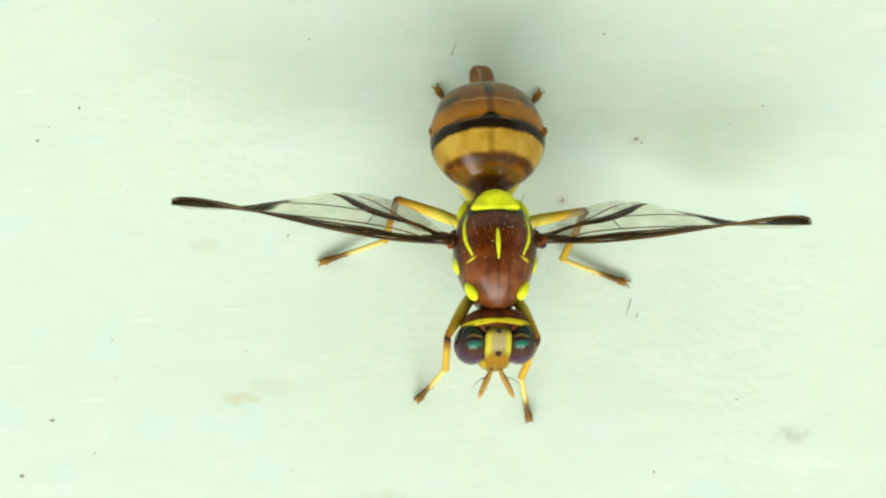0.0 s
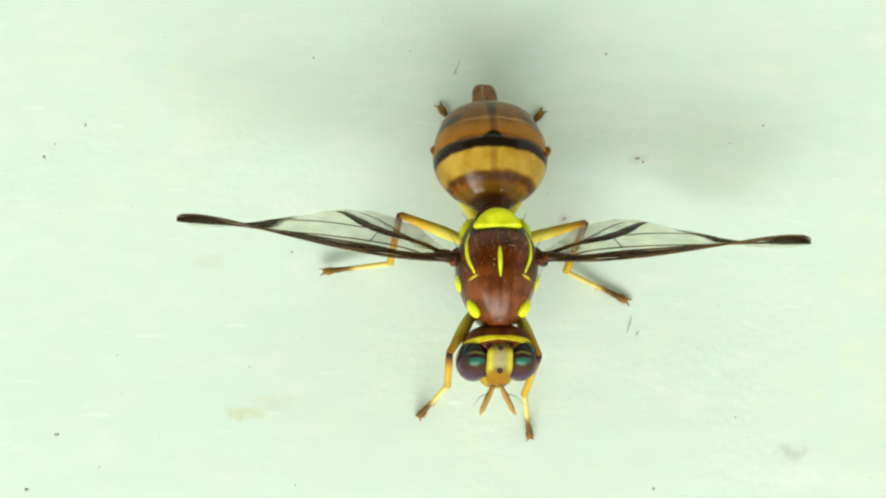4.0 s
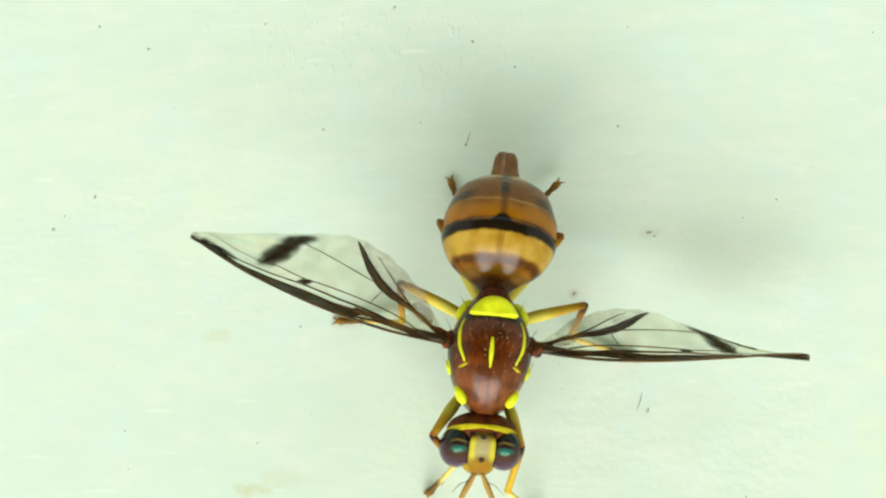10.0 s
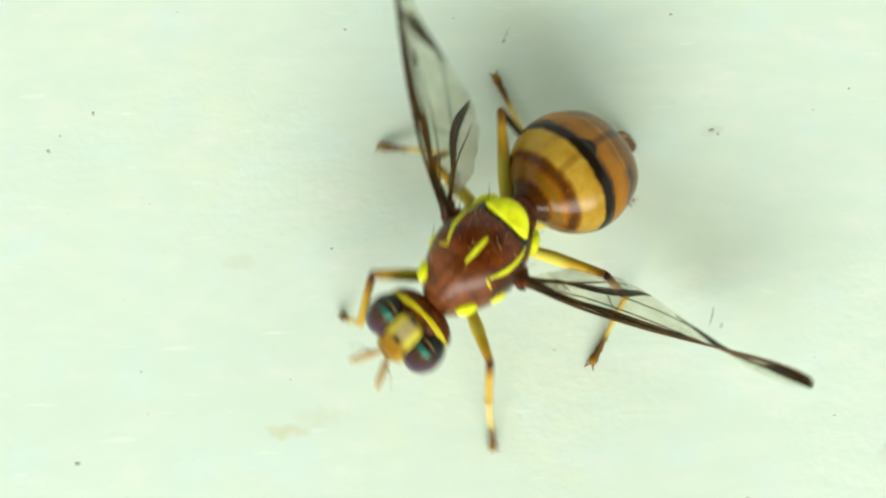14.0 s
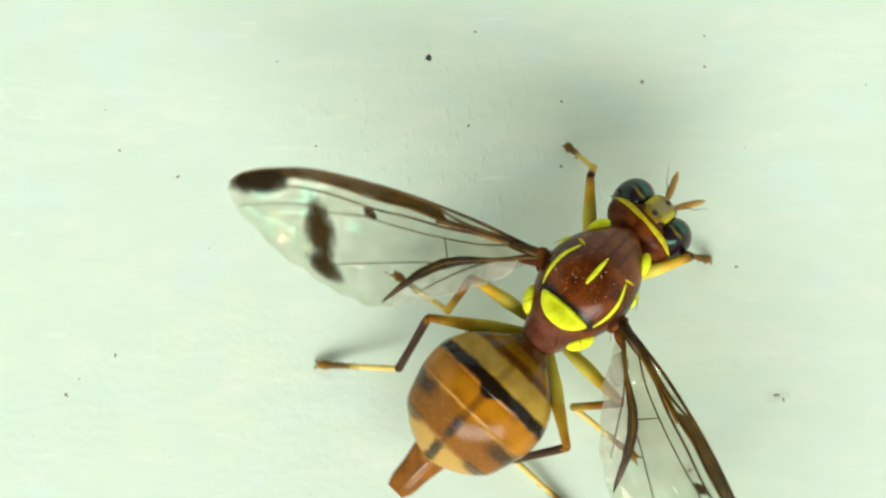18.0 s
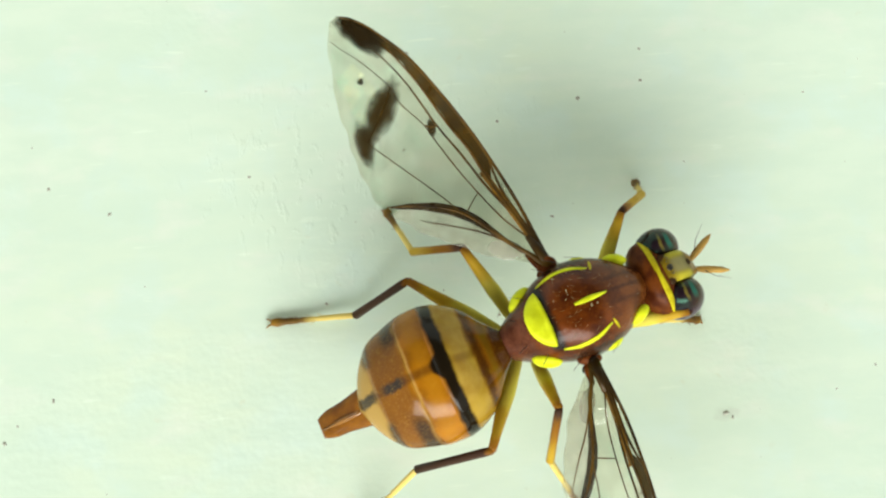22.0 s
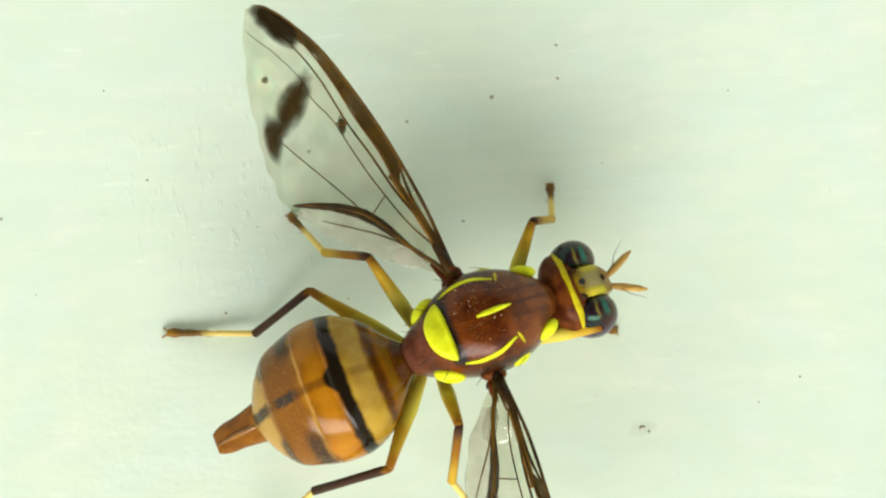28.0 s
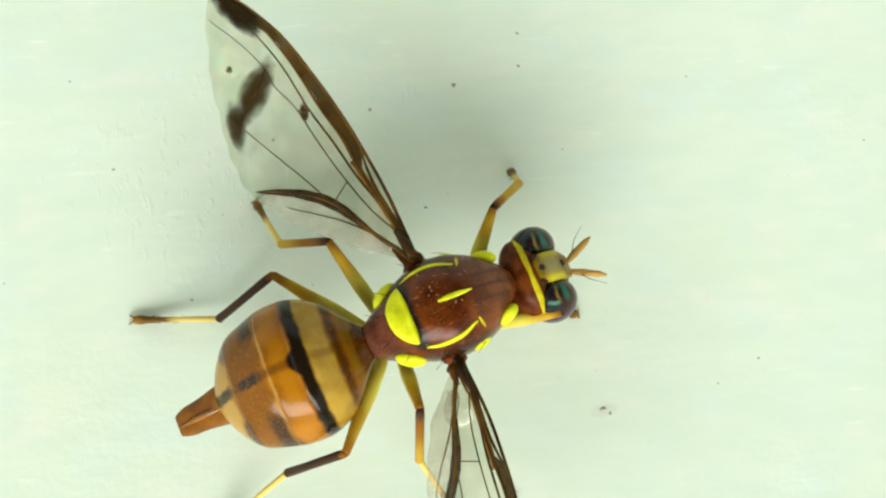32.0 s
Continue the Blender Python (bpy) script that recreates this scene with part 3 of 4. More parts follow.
def fruit_fly():
    fly = tagged(new("fruit_fly"), "amber and red-brown fruit fly with yellow markings on a pale board", "fruit fly")
    thorax = part("thorax", lofted(THX, 40, 6, 2.2), THORAX, fly, "dark red-brown thorax")
    part("median_stripe", strip_on(THX, [(0.12, 0, 0.5), (0.3, 0, 1), (0.5, 0, 0.9), (0.68, 0, 0.3)], 0.085, 0.016), YELLOW, thorax, "narrow yellow stripe")
    for s in (1, -1):
        part("side_stripe", strip_on(THX, [(-0.34, s * 0.55, 0.4), (-0.08, s * 0.62, 0.9), (0.25, s * 0.61, 1), (0.56, s * 0.49, 0.5)], 0.062, 0.016), YELLOW, thorax, "curved yellow stripe")
        part("cross_spot", strip_on(THX, [(0.60, s * 0.44, 0.5), (0.62, s * 0.52, 1.0), (0.63, s * 0.60, 0.5)], 0.05, 0.010), RIM, thorax)
        part("shoulder_lobe", blob((1.03, s * 0.50, -0.20), (0.21, 0.11, 0.15), turned(s * -24)), YELLOW, thorax, "bright yellow shoulder lobe")
        part("side_spot", blob((0.46, s * 0.715, -0.24), (0.19, 0.11, 0.22), turned(s * -18)), YELLOW, thorax, "yellow side spot")
        part("rear_side_spot", blob((-0.66, s * 0.54, -0.06), (0.26, 0.14, 0.22), turned(s * 30)), YELLOW, thorax, "yellow spot under the wing")
        part("wing_hinge", blob((-0.03, s * 0.82, -0.04), (0.21, 0.11, 0.14), turned(s * 20)), OCCIPUT, thorax)
    scut = bmesh.new()
    loops = []
    for v, f in ((-0.10, 0.90), (-0.03, 1.0), (0.05, 0.98), (0.10, 0.82), (0.125, 0.45), (0.13, 0.05)):
        loop = []
        for k in range(28):
            a = 2 * math.pi * k / 28
            x, y = math.cos(a), math.sin(a)
            loop.append((-0.42 + f * (0.07 if x > 0 else 0.31) * x, f * 0.48 * (1 - 0.22 * max(-x, 0)) * math.copysign(abs(y) ** 0.8, y), 0.50 + v + 0.14 * (f * x < 0) * x * x * f))
        loops.append(loop)
    part("scutellum", rings(scut, loops), YELLOW, fly, "bright lemon yellow scutellum")
    bristles = random.Random(4)
    for s in (1, -1):
        for x, y, z in ((-0.86, 0.22, 0.46), (-0.6, 0.50, 0.5), (-0.1, 0.76, 0.32), (0.2, 0.80, 0.2), (0.55, 0.76, 0.0), (1.2, 0.32, -0.05)):
            p = Vector((x, s * y, min(z, top_of(THX, x, s * y) - 0.02)))
            d = Vector((-0.17 - 0.1 * bristles.random(), s * (0.09 + 0.1 * bristles.random()), 0.17))
            part("bristle", tube([p, p + d * 0.5 + Vector((0, 0, 0.03)), p + d], [0.008, 0.006, 0.002], 5), BLACK, thorax)

    fuzz = bmesh.new()
    for i in range(150):
        x, y = bristles.uniform(-0.3, 1.25), bristles.uniform(-0.8, 0.8)
        wide = np.interp(x, [r[0] for r in THX], [r[1] for r in THX])
        if abs(y) > 0.97 * wide:
            continue
        p = Vector((x, y, top_of(THX, x, y) - 0.005))
        d = Vector((bristles.uniform(-0.10, -0.02), 0.06 * y / wide + bristles.uniform(-0.02, 0.02), bristles.uniform(0.02, 0.06)))
        add(fuzz, tube([p, p + d], [0.0035, 0.001], 3))
    tagged(part("fine_hairs", fuzz, HAIR, thorax, "short pale golden hairs"), "short pale golden hairs", kind="stuff")

    for s in (1, -1):
        for i in range(5):
            p = Vector((bristles.uniform(-0.16, 0.12), s * bristles.uniform(0.80, 0.94), bristles.uniform(-0.12, 0.10)))
            part("hinge_plate", blob(p, (0.10, 0.06, 0.05), turned(bristles.uniform(-60, 60), bristles.uniform(-40, 40)), 10, 8), (OCCIPUT, BLACK, FACE)[i % 3], thorax)
    # tiny pale grains added in place of the thorax's sparkle
    grains = bmesh.new()
    for i in range(20):
        x, y = bristles.gauss(0.15, 0.22), bristles.gauss(0.0, 0.30)
        if abs(y) < 0.62 and -0.25 < x < 0.8:
            r = bristles.uniform(0.004, 0.011)
            add(grains, blob((x, y, top_of(THX, x, y) + 0.6 * r), (r, r * 1.3, r), None, 6, 4))
    tagged(part("sparkle_grains", grains, CREAM, thorax, "pale grains added as sparkle"), "pale grains added as sparkle", kind="stuff")

    # abdomen in overlapping plates, about the waist
    abdomen = part("abdomen", lofted(ABD, 44, 5), ABDOMEN, fly, "amber abdomen with a black band")
    cuts = [(-0.96, -0.02), (-1.40, -0.90), (-2.08, -1.34), (-2.46, -2.02)]
    fine = smooth_table(ABD, 8)
    for a, b in cuts:
        rows = [(x, *[np.interp(x, fine[:, 0], fine[:, c]) for c in range(1, 5)]) for x in np.linspace(a, b, 9)]
        bm, loops = bmesh.new(), []
        for i, (x, w, zc, up, down) in enumerate(rows):
            g = 0.010 + 0.008 * (1 - i / 8.0)
            arc = [math.radians(-12 + 204 * k / 30) for k in range(31)]
            outer = [(x, (w + g) * math.cos(t), zc + ((up if math.sin(t) > 0 else down) + g) * math.sin(t)) for t in arc]
            inner = [(x, (w - 0.03) * math.cos(t), zc + ((up if math.sin(t) > 0 else down) - 0.03) * math.sin(t)) for t in reversed(arc)]
            loops.append(outer + inner)
        part("tergite", rings(bm, loops), ABDOMEN, abdomen)
    ovi = lofted([(-3.30, 0.17, -0.36, 0.05, 0.05), (-3.22, 0.21, -0.34, 0.10, 0.09), (-2.8, 0.27, -0.20, 0.16, 0.15), (-2.30, 0.36, -0.02, 0.24, 0.24)], 24, 4, 2.6)
    tube_end = part("ovipositor", ovi, OVIPOSITOR, abdomen, "flattened chestnut-brown tube")
    # a thin rod added along the tube to hold a bright highlight line
    part("highlight_rib", tube([(-3.27, -0.05, -0.265), (-2.9, -0.055, -0.06), (-2.55, -0.06, 0.06), (-2.40, -0.06, 0.10)], [0.02, 0.045, 0.05, 0.04], 10), RIB, tube_end, "glossy rib added to carry the highlight")

    # head, about the neck
    head = part("head", blob((0.20, 0, -0.44), (0.37, 0.69, 0.55), None, 32, 20), OCCIPUT, fly, "brown and yellow head")
    part("neck", tube([(-0.2, 0, -0.05), (0.05, 0, -0.22), (0.3, 0, -0.4)], [0.16, 0.2, 0.3], 12), OCCIPUT, head)
    for s in (1, -1):
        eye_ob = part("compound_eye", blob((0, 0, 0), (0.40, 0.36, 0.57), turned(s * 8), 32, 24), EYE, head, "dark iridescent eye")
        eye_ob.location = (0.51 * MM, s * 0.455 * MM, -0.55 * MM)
        base = Vector((0.93, s * 0.05, -0.72))
        tip = base + Vector((0.62, s * 0.30, -0.10))
        lobe = tube([base, base.lerp(tip, 0.15), base.lerp(tip, 0.4), base.lerp(tip, 0.8), tip], [0.04, 0.045, 0.065, 0.055, 0.015], 10)
        part("antenna", lobe, ANTENNA, head, "tan club-shaped antenna")
        hair = [base.lerp(tip, 0.3), base + Vector((0.30, s * 0.30, 0.10)), base + Vector((0.52, s * 0.48, 0.16))]
        part("arista", tube(hair, [0.010, 0.006, 0.002], 5), BLACK, head)
    plate = lofted([(0.32, 0.16, -0.02, 0.05, 0.05), (0.44, 0.23, 0.0, 0.10, 0.2), (0.62, 0.26, -0.12, 0.14, 0.3), (0.84, 0.245, -0.36, 0.16, 0.3), (0.98, 0.18, -0.62, 0.12, 0.2)], 24, 5, 2.6)
    part("forehead_plate", plate, FRONS, head, "olive-yellow forehead plate")
    # a broad flat band lying on the back of the head, arched between the eyes
    band, loops = bmesh.new(), []
    for k in range(41):
        a = radians(-112 + 5.6 * k)
        middle, half = 0.25 + 0.06 * (1 - math.cos(a)), 0.038 + 0.024 * abs(math.sin(a)) + 0.003 * math.sin(0.9 * k)
        xs = [middle + half * (i / 3 - 1) for i in range(7)]
        loop = []
        for xs_row, out in ((xs, 1.03), (xs[::-1], 0.95)):
            for x in xs_row:
                f = math.sqrt(1 - ((x - 0.20) / 0.37) ** 2) * out
                loop.append((x, 0.69 * f * math.sin(a), -0.44 + 0.55 * f * math.cos(a)))
        loops.append(loop)
    part("occipital_band", rings(band, loops), RIM, head, "yellow band behind the eyes")
    part("forehead_spot", blob((0.80, 0, -0.185), (0.10, 0.07, 0.04), turned(0, 35)), BROWN_SPOT, head, "dark forehead spot")
    part("ocellar_spot", blob((0.46, 0, 0.075), (0.06, 0.075, 0.035)), BLACK, head)
    for s in (1, -1):
        part("temple_patch", blob((0.42, s * 0.19, 0.01), (0.07, 0.09, 0.06), turned(s * 30)), BROWN_SPOT, head, "dark brown patch beside the ocelli")
        part("orbital_spot", blob((0.80, s * 0.205, -0.27), (0.035, 0.03, 0.03)), BROWN_SPOT, head)
        part("head_bristle", tube([(0.44, s * 0.10, 0.08), (0.46, s * 0.13, 0.22), (0.40, s * 0.16, 0.34)], [0.010, 0.007, 0.002], 5), BLACK, head)
    part("face_plate", blob((0.72, 0, -0.86), (0.26, 0.34, 0.36)), FACE, head)
    part("proboscis", tube([(0.62, 0, -1.0), (0.66, 0, -1.25), (0.72, 0, -1.42)], [0.18, 0.16, 0.10], 12), ANTENNA, head)
    return fly, abdomen, head


WING = 5.45


WING_FINE = []


def wing_edge(u):
    """Leading and trailing edge of the wing at the fraction u of its length, as fractions of the length."""
    table = np.array([(0, 0.015, -0.02), (0.05, 0.024, -0.055), (0.12, 0.042, -0.115), (0.2, 0.058, -0.170), (0.3, 0.074, -0.220), (0.4, 0.090, -0.262), (0.48, 0.099, -0.276),
                      (0.56, 0.106, -0.270), (0.65, 0.114, -0.244), (0.75, 0.116, -0.215), (0.85, 0.100, -0.168), (0.92, 0.078, -0.122), (0.97, 0.050, -0.075), (1.0, 0.012, -0.018)])
    t = WING_FINE or WING_FINE.append(smooth_table(table, 8)) or WING_FINE
    return np.interp(u, t[0][:, 0], t[0][:, 1]), np.interp(u, t[0][:, 0], t[0][:, 2])


def wing_point(u, v, s, lift=0.0):
    """A point of the wing: u along it, v across it (1 the leading edge, 0 the trailing edge)."""
    lead, trail = wing_edge(u)
    y = (0.97 * trail + (lead - 0.97 * trail) * v) * WING
    twist = radians(68 * (u - 0.42)) * s
    # shallow pleats between the veins, and a slightly ragged hind edge
    pleat = 0.012 * math.sin(19.0 * v + 4.0 * u) * min(1.0, 4 * u) * (1 - v)
    ragged = 0.018 * (math.sin(37 * u) + math.sin(71 * u + 1.0)) * max(0.0, 1 - 6 * v)
    z = s * (-0.10 * math.sin(math.pi * u) - 0.06 * math.sin(2.2 * math.pi * v) * u + pleat) + lift
    y += ragged
    c, w = math.cos(twist), math.sin(twist)
    return (u * WING, y * c + z * w, -y * w + z * c)


def across(u, w):
    """The share v across the wing of a line that lies w (a fraction of the length) before the wing's axis."""
    lead, trail = wing_edge(u)
    return float(min(1.0, max(0.0, (w - 0.97 * trail) / (lead - 0.97 * trail))))


def line_of(rows):
    """w as a function of u, through rows of (u, w)."""
    return lambda u: float(np.interp(u, [r[0] for r in rows], [r[1] for r in rows]))


def wing_sheet(s, u0, u1, low, high, lift, nu=40, nv=10, thick=0.016):
    """A thin skin over part of the wing; low and high give v at each u."""
    bm, loops = bmesh.new(), []
    for i in range(nu + 1):
        u = u0 + (u1 - u0) * i / nu
        a, b = low(u), max(high(u), low(u) + 0.002)
        vs = [a + (b - a) * k / nv for k in range(nv + 1)]
        loops.append([wing_point(u, v, s, lift + thick) for v in vs] + [wing_point(u, v, s, lift - thick) for v in reversed(vs)])
    return rings(bm, loops)


def wing(fly, s):
    skin = part("wing", wing_sheet(s, 0.0, 1.0, lambda u: 0.0, lambda u: 1.0, 0.0, 60, 24, 0.003), MEMBRANE, fly, "clear wing with brown bands and veins")

    def vein(rows, r0, r1):
        p = smooth_table([(i, *row) for i, row in enumerate(rows)], 8)
        n = len(p) - 1
        part("vein", tube([wing_point(a, across(a, b), s) for a, b in p[:, 1:3]], [r0 + (r1 - r0) * i / n for i in range(n + 1)], 6), VEIN, skin)

    vein([(u, wing_edge(u)[0] - 0.003) for u in (0.0, 0.1, 0.2, 0.32, 0.45, 0.6, 0.75, 0.86, 0.93, 0.985)], 0.036, 0.016)
    vein([(0.0, 0.004), (0.06, 0.022), (0.15, 0.030), (0.24, 0.040), (0.31, 0.058), (0.36, 0.080)], 0.040, 0.018)
    vein([(0.0, 0.0), (0.08, 0.016), (0.2, 0.024), (0.32, 0.036), (0.42, 0.052), (0.52, 0.057), (0.68, 0.076), (0.80, 0.078), (0.90, 0.070)], 0.042, 0.012)
    vein([(0.18, 0.020), (0.3, 0.016), (0.42, 0.024), (0.54, 0.028), (0.70, 0.046), (0.84, 0.036), (0.985, -0.004)], 0.026, 0.010)
    vein([(0.10, 0.008), (0.2, -0.012), (0.35, -0.016), (0.47, -0.010), (0.57, -0.002), (0.66, -0.014), (0.73, -0.006), (0.84, -0.026), (0.955, -0.060)], 0.016, 0.006)
    vein([(0.535, 0.030), (0.542, 0.014), (0.56, -0.001)], 0.020, 0.014)
    vein([(0.0, -0.008), (0.05, -0.020), (0.10, -0.040), (0.143, -0.052), (0.242, -0.078), (0.30, -0.104), (0.36, -0.150), (0.41, -0.205), (0.446, -0.250)], 0.050, 0.012)
    vein([(0.27, -0.092), (0.36, -0.106), (0.46, -0.128), (0.58, -0.158), (0.66, -0.178), (0.70, -0.196)], 0.013, 0.008)
    vein([(0.27, -0.092), (0.285, -0.055), (0.30, -0.015)], 0.012, 0.010)
    vein([(0.722, -0.004), (0.69, -0.060), (0.665, -0.115), (0.645, -0.170)], 0.018, 0.014)
    vein([(0.12, -0.046), (0.20, -0.090), (0.28, -0.150), (0.35, -0.205)], 0.020, 0.008)
    inner = line_of([(0.30, 0.032), (0.42, 0.054), (0.52, 0.058), (0.645, 0.074), (0.75, 0.082), (0.83, 0.066), (0.90, 0.034), (0.975, -0.005)])
    outer = line_of([(0.30, 0.040), (0.335, 0.066), (0.37, 0.083), (0.45, 0.096), (0.56, 0.103), (0.65, 0.111), (0.75, 0.113), (0.85, 0.097), (0.92, 0.075), (0.975, 0.043)])
    part("costal_band", wing_sheet(s, 0.30, 0.975, lambda u: across(u, inner(u) - 0.004 * math.sin(31 * u)), lambda u: across(u, outer(u)), 0.0, 60, 10, 0.009), AMBER, skin, "amber-brown front edge band")
    rod = line_of([(0.0, 0.004), (0.08, 0.018), (0.2, 0.026), (0.32, 0.036)])
    part("radial_streak", wing_sheet(s, 0.02, 0.34, lambda u: across(u, rod(u) - 0.012), lambda u: across(u, rod(u) + 0.008), 0.0, 20, 4, 0.011), GOLDEN, skin, "amber-brown streak from the wing base")
    part("apical_spot", wing_sheet(s, 0.76, 0.998, lambda u: across(u, -0.09), lambda u: 0.985, 0.0), APEX, skin, "dark wing tip spot")
    part("cross_band", wing_sheet(s, 0.54, 0.82, lambda u: 0.01, lambda u: across(u, 0.04), 0.0), CROSS, skin, "dark cross band")
    part("band_heel", wing_sheet(s, 0.54, 0.76, lambda u: 0.0, lambda u: 0.4, 0.0), HEEL, skin, "small dark heel of the cross band")
    part("joint_spot", wing_sheet(s, 0.50, 0.60, lambda u: across(u, -0.02), lambda u: across(u, 0.045), 0.0, 16, 8, 0.013), JOINT, skin, "small dark spot on a cross vein")
    ridge = line_of([(0.10, -0.040), (0.143, -0.052), (0.242, -0.078), (0.30, -0.104), (0.36, -0.150), (0.41, -0.205), (0.446, -0.250)])

    def half(u):
        return 0.017 * max(math.sin(math.pi * ((u - 0.10) / 0.345) ** 1.6), 0.0) ** 0.7 + 0.003

    part("anal_streak", wing_sheet(s, 0.11, 0.44, lambda u: across(u, ridge(u) - half(u)), lambda u: across(u, ridge(u) + half(u)), 0.0, 40, 6, 0.010), STREAK, skin, "dark rear streak")
    part("rear_lobe", wing_sheet(s, 0.07, 0.42, lambda u: 0.0, lambda u: across(u, ridge(max(u, 0.1)) - 0.01), 0.0, 30, 8, 0.006), LOBE, skin, "hazy rear lobe")
    part("iridescent_patch", wing_sheet(s, 0.69, 0.86, lambda u: across(u, -0.165 + 0.2 * (u - 0.69)), lambda u: across(u, -0.045), 0.004, 16, 8, 0.004), GLINT, skin, "iridescent puckered patch")
    part("basal_cell", wing_sheet(s, 0.05, 0.22, lambda u: across(u, -0.040 - 0.12 * u), lambda u: across(u, 0.010), 0.004, 12, 6, 0.004), BASAL, skin, "glassy cell at the wing base")
    part("front_cell", wing_sheet(s, 0.04, 0.30, lambda u: across(u, 0.034), lambda u: across(u, 0.060), 0.004, 12, 5, 0.004), BASAL, skin, "glassy cell along the front edge")
    flap = blob((0.62, -0.36, 0.04), (0.30, 0.17, 0.03), turned(-38), 18, 10)
    part("wing_flap", flap, ALULA, skin, "milky flap at the wing base")
    part("wing_root", tube([(-0.06, 0, 0), (0.25, 0.05, 0), (0.55, 0.06, 0)], [0.12, 0.09, 0.05], 8), VEIN, skin)
    part("rear_root", tube([(-0.04, -0.10, 0), (0.16, -0.13, 0.03), (0.34, -0.15, 0)], [0.08, 0.07, 0.04], 8), OCCIPUT, skin)
    return skin


HIP = {"front": (0.66, 0.40, -0.98), "middle": (-0.86, 0.28, -1.08), "hind": (-1.02, 0.04, -1.05)}


def leg(fly, which):
    a, b, c = LEN[which]
    k = 1.15 if which == "hind" else 1.0
    femur = part(which + "_femur", tube([(-0.05, 0, 0), (0.15 * a, 0, 0), (0.45 * a, 0, 0.02), (0.85 * a, 0, 0.01), (a, 0, 0)], [0.065, 0.108 * k, 0.125 * k, 0.085, 0.07], 12), FEMUR[which], fly, "yellow femur with a brown end")
    tibia = part(which + "_tibia", tube([(0, 0, 0), (0.1 * b, 0, 0.01), (0.6 * b, 0, 0), (b, 0, 0)], [0.065, 0.075, 0.07, 0.075], 10), TIBIA[which], femur)
    tibia.location = (a * MM, 0, 0)
    bm = bmesh.new()
    add(bm, tube([(c * u, 0, 0) for u in (0.0, 0.04, 0.40, 0.46, 0.62, 0.66, 0.78, 0.82, 0.92, 1.0)], [0.045, 0.054, 0.050, 0.042, 0.054, 0.046, 0.062, 0.054, 0.084, 0.06], 9))
    rnd = random.Random(len(which))
    for i in range(26):
        u, a = rnd.uniform(0.35, 1.0), rnd.uniform(0, 6.283)
        d = Vector((0.09, 0.05 * math.cos(a), 0.05 * math.sin(a)))
        p = Vector((c * u, 0.05 * math.cos(a), 0.05 * math.sin(a)))
        add(bm, tube([p, p + d], [0.007, 0.002], 3))
    for s in (1, -1):
        add(bm, tube([(c * 0.96, 0, 0.02), (c * 1.03, s * 0.06, 0.02), (c * 1.07, s * 0.09, -0.03)], [0.022, 0.016, 0.004], 5))
    tarsus = part(which + "_tarsus", bm, TARSUS[which], femur)
    return femur, tibia, tarsus


def frame_along(origin, to, up):
    """A pose at origin whose x axis points at to, with z near up (millimetres)."""
    x = (to - origin).normalized()
    y = up.cross(x).normalized()
    z = x.cross(y)
    m = Matrix((x, y, z)).transposed().to_4x4()
    m.translation = origin
    return m


# which way each knee points from its hip, in the fly's space: seconds, forward, outward, up
KNEE = {("front", 1): [(0, 0.92, 0.30, 0.22), (13, 0.92, 0.30, 0.22), (14, 0.5, 0.72, 0.42), (15, 0.62, 0.74, 0.3), (17.5, 0.80, 0.55, 0.38), (20, 0.62, 0.60, 0.52)],
        ("front", -1): [(0, 0.86, 0.45, 0.22), (13, 0.86, 0.45, 0.22), (15, 0.55, 0.70, 0.40), (20, 0.92, 0.28, 0.28)],
        ("middle", 1): [(0, -0.05, 1.63, 0.57), (9, -0.29, 1.54, 0.68), (13, -0.34, 1.55, 0.62), (14, -0.43, 1.51, 0.63), (15, -0.36, 0.99, 1.34), (17.5, -0.19, 1.21, 1.21), (20, -0.12, 1.29, 1.14)],
        ("middle", -1): [(0, -0.31, 1.54, 0.65), (9, -0.46, 1.53, 0.55), (13, -0.45, 1.54, 0.52), (14, 0.21, 1.53, 0.82), (15, -0.22, 1.32, 1.07), (17.5, -0.15, 1.51, 0.81), (20, 0.04, 1.13, 1.40)],
        ("hind", 1): [(0, -1.38, 1.08, 1.14), (9.8, -1.43, 1.16, 0.95), (10.4, -0.68, 0.62, 0.38), (12.8, -0.68, 0.62, 0.38), (14, -0.76, 0.54, 0.42), (15, -1.50, 1.45, 0.55), (17.5, -1.15, 1.30, 1.00), (18, -1.0, 1.60, 1.00), (19, -1.30, 1.45, 0.60), (20, -1.52, 1.35, 0.45), (21.2, -1.20, 1.68, 0.45)],
        ("hind", -1): [(0, -1.57, 1.13, 1.07), (9, -1.60, 1.17, 0.89), (13, -1.58, 1.20, 0.90), (14, -1.18, 1.44, 0.90), (15, -1.10, 1.44, 0.90), (17.5, -1.10, 1.45, 1.00), (20, -0.94, 1.40, 1.11)]}


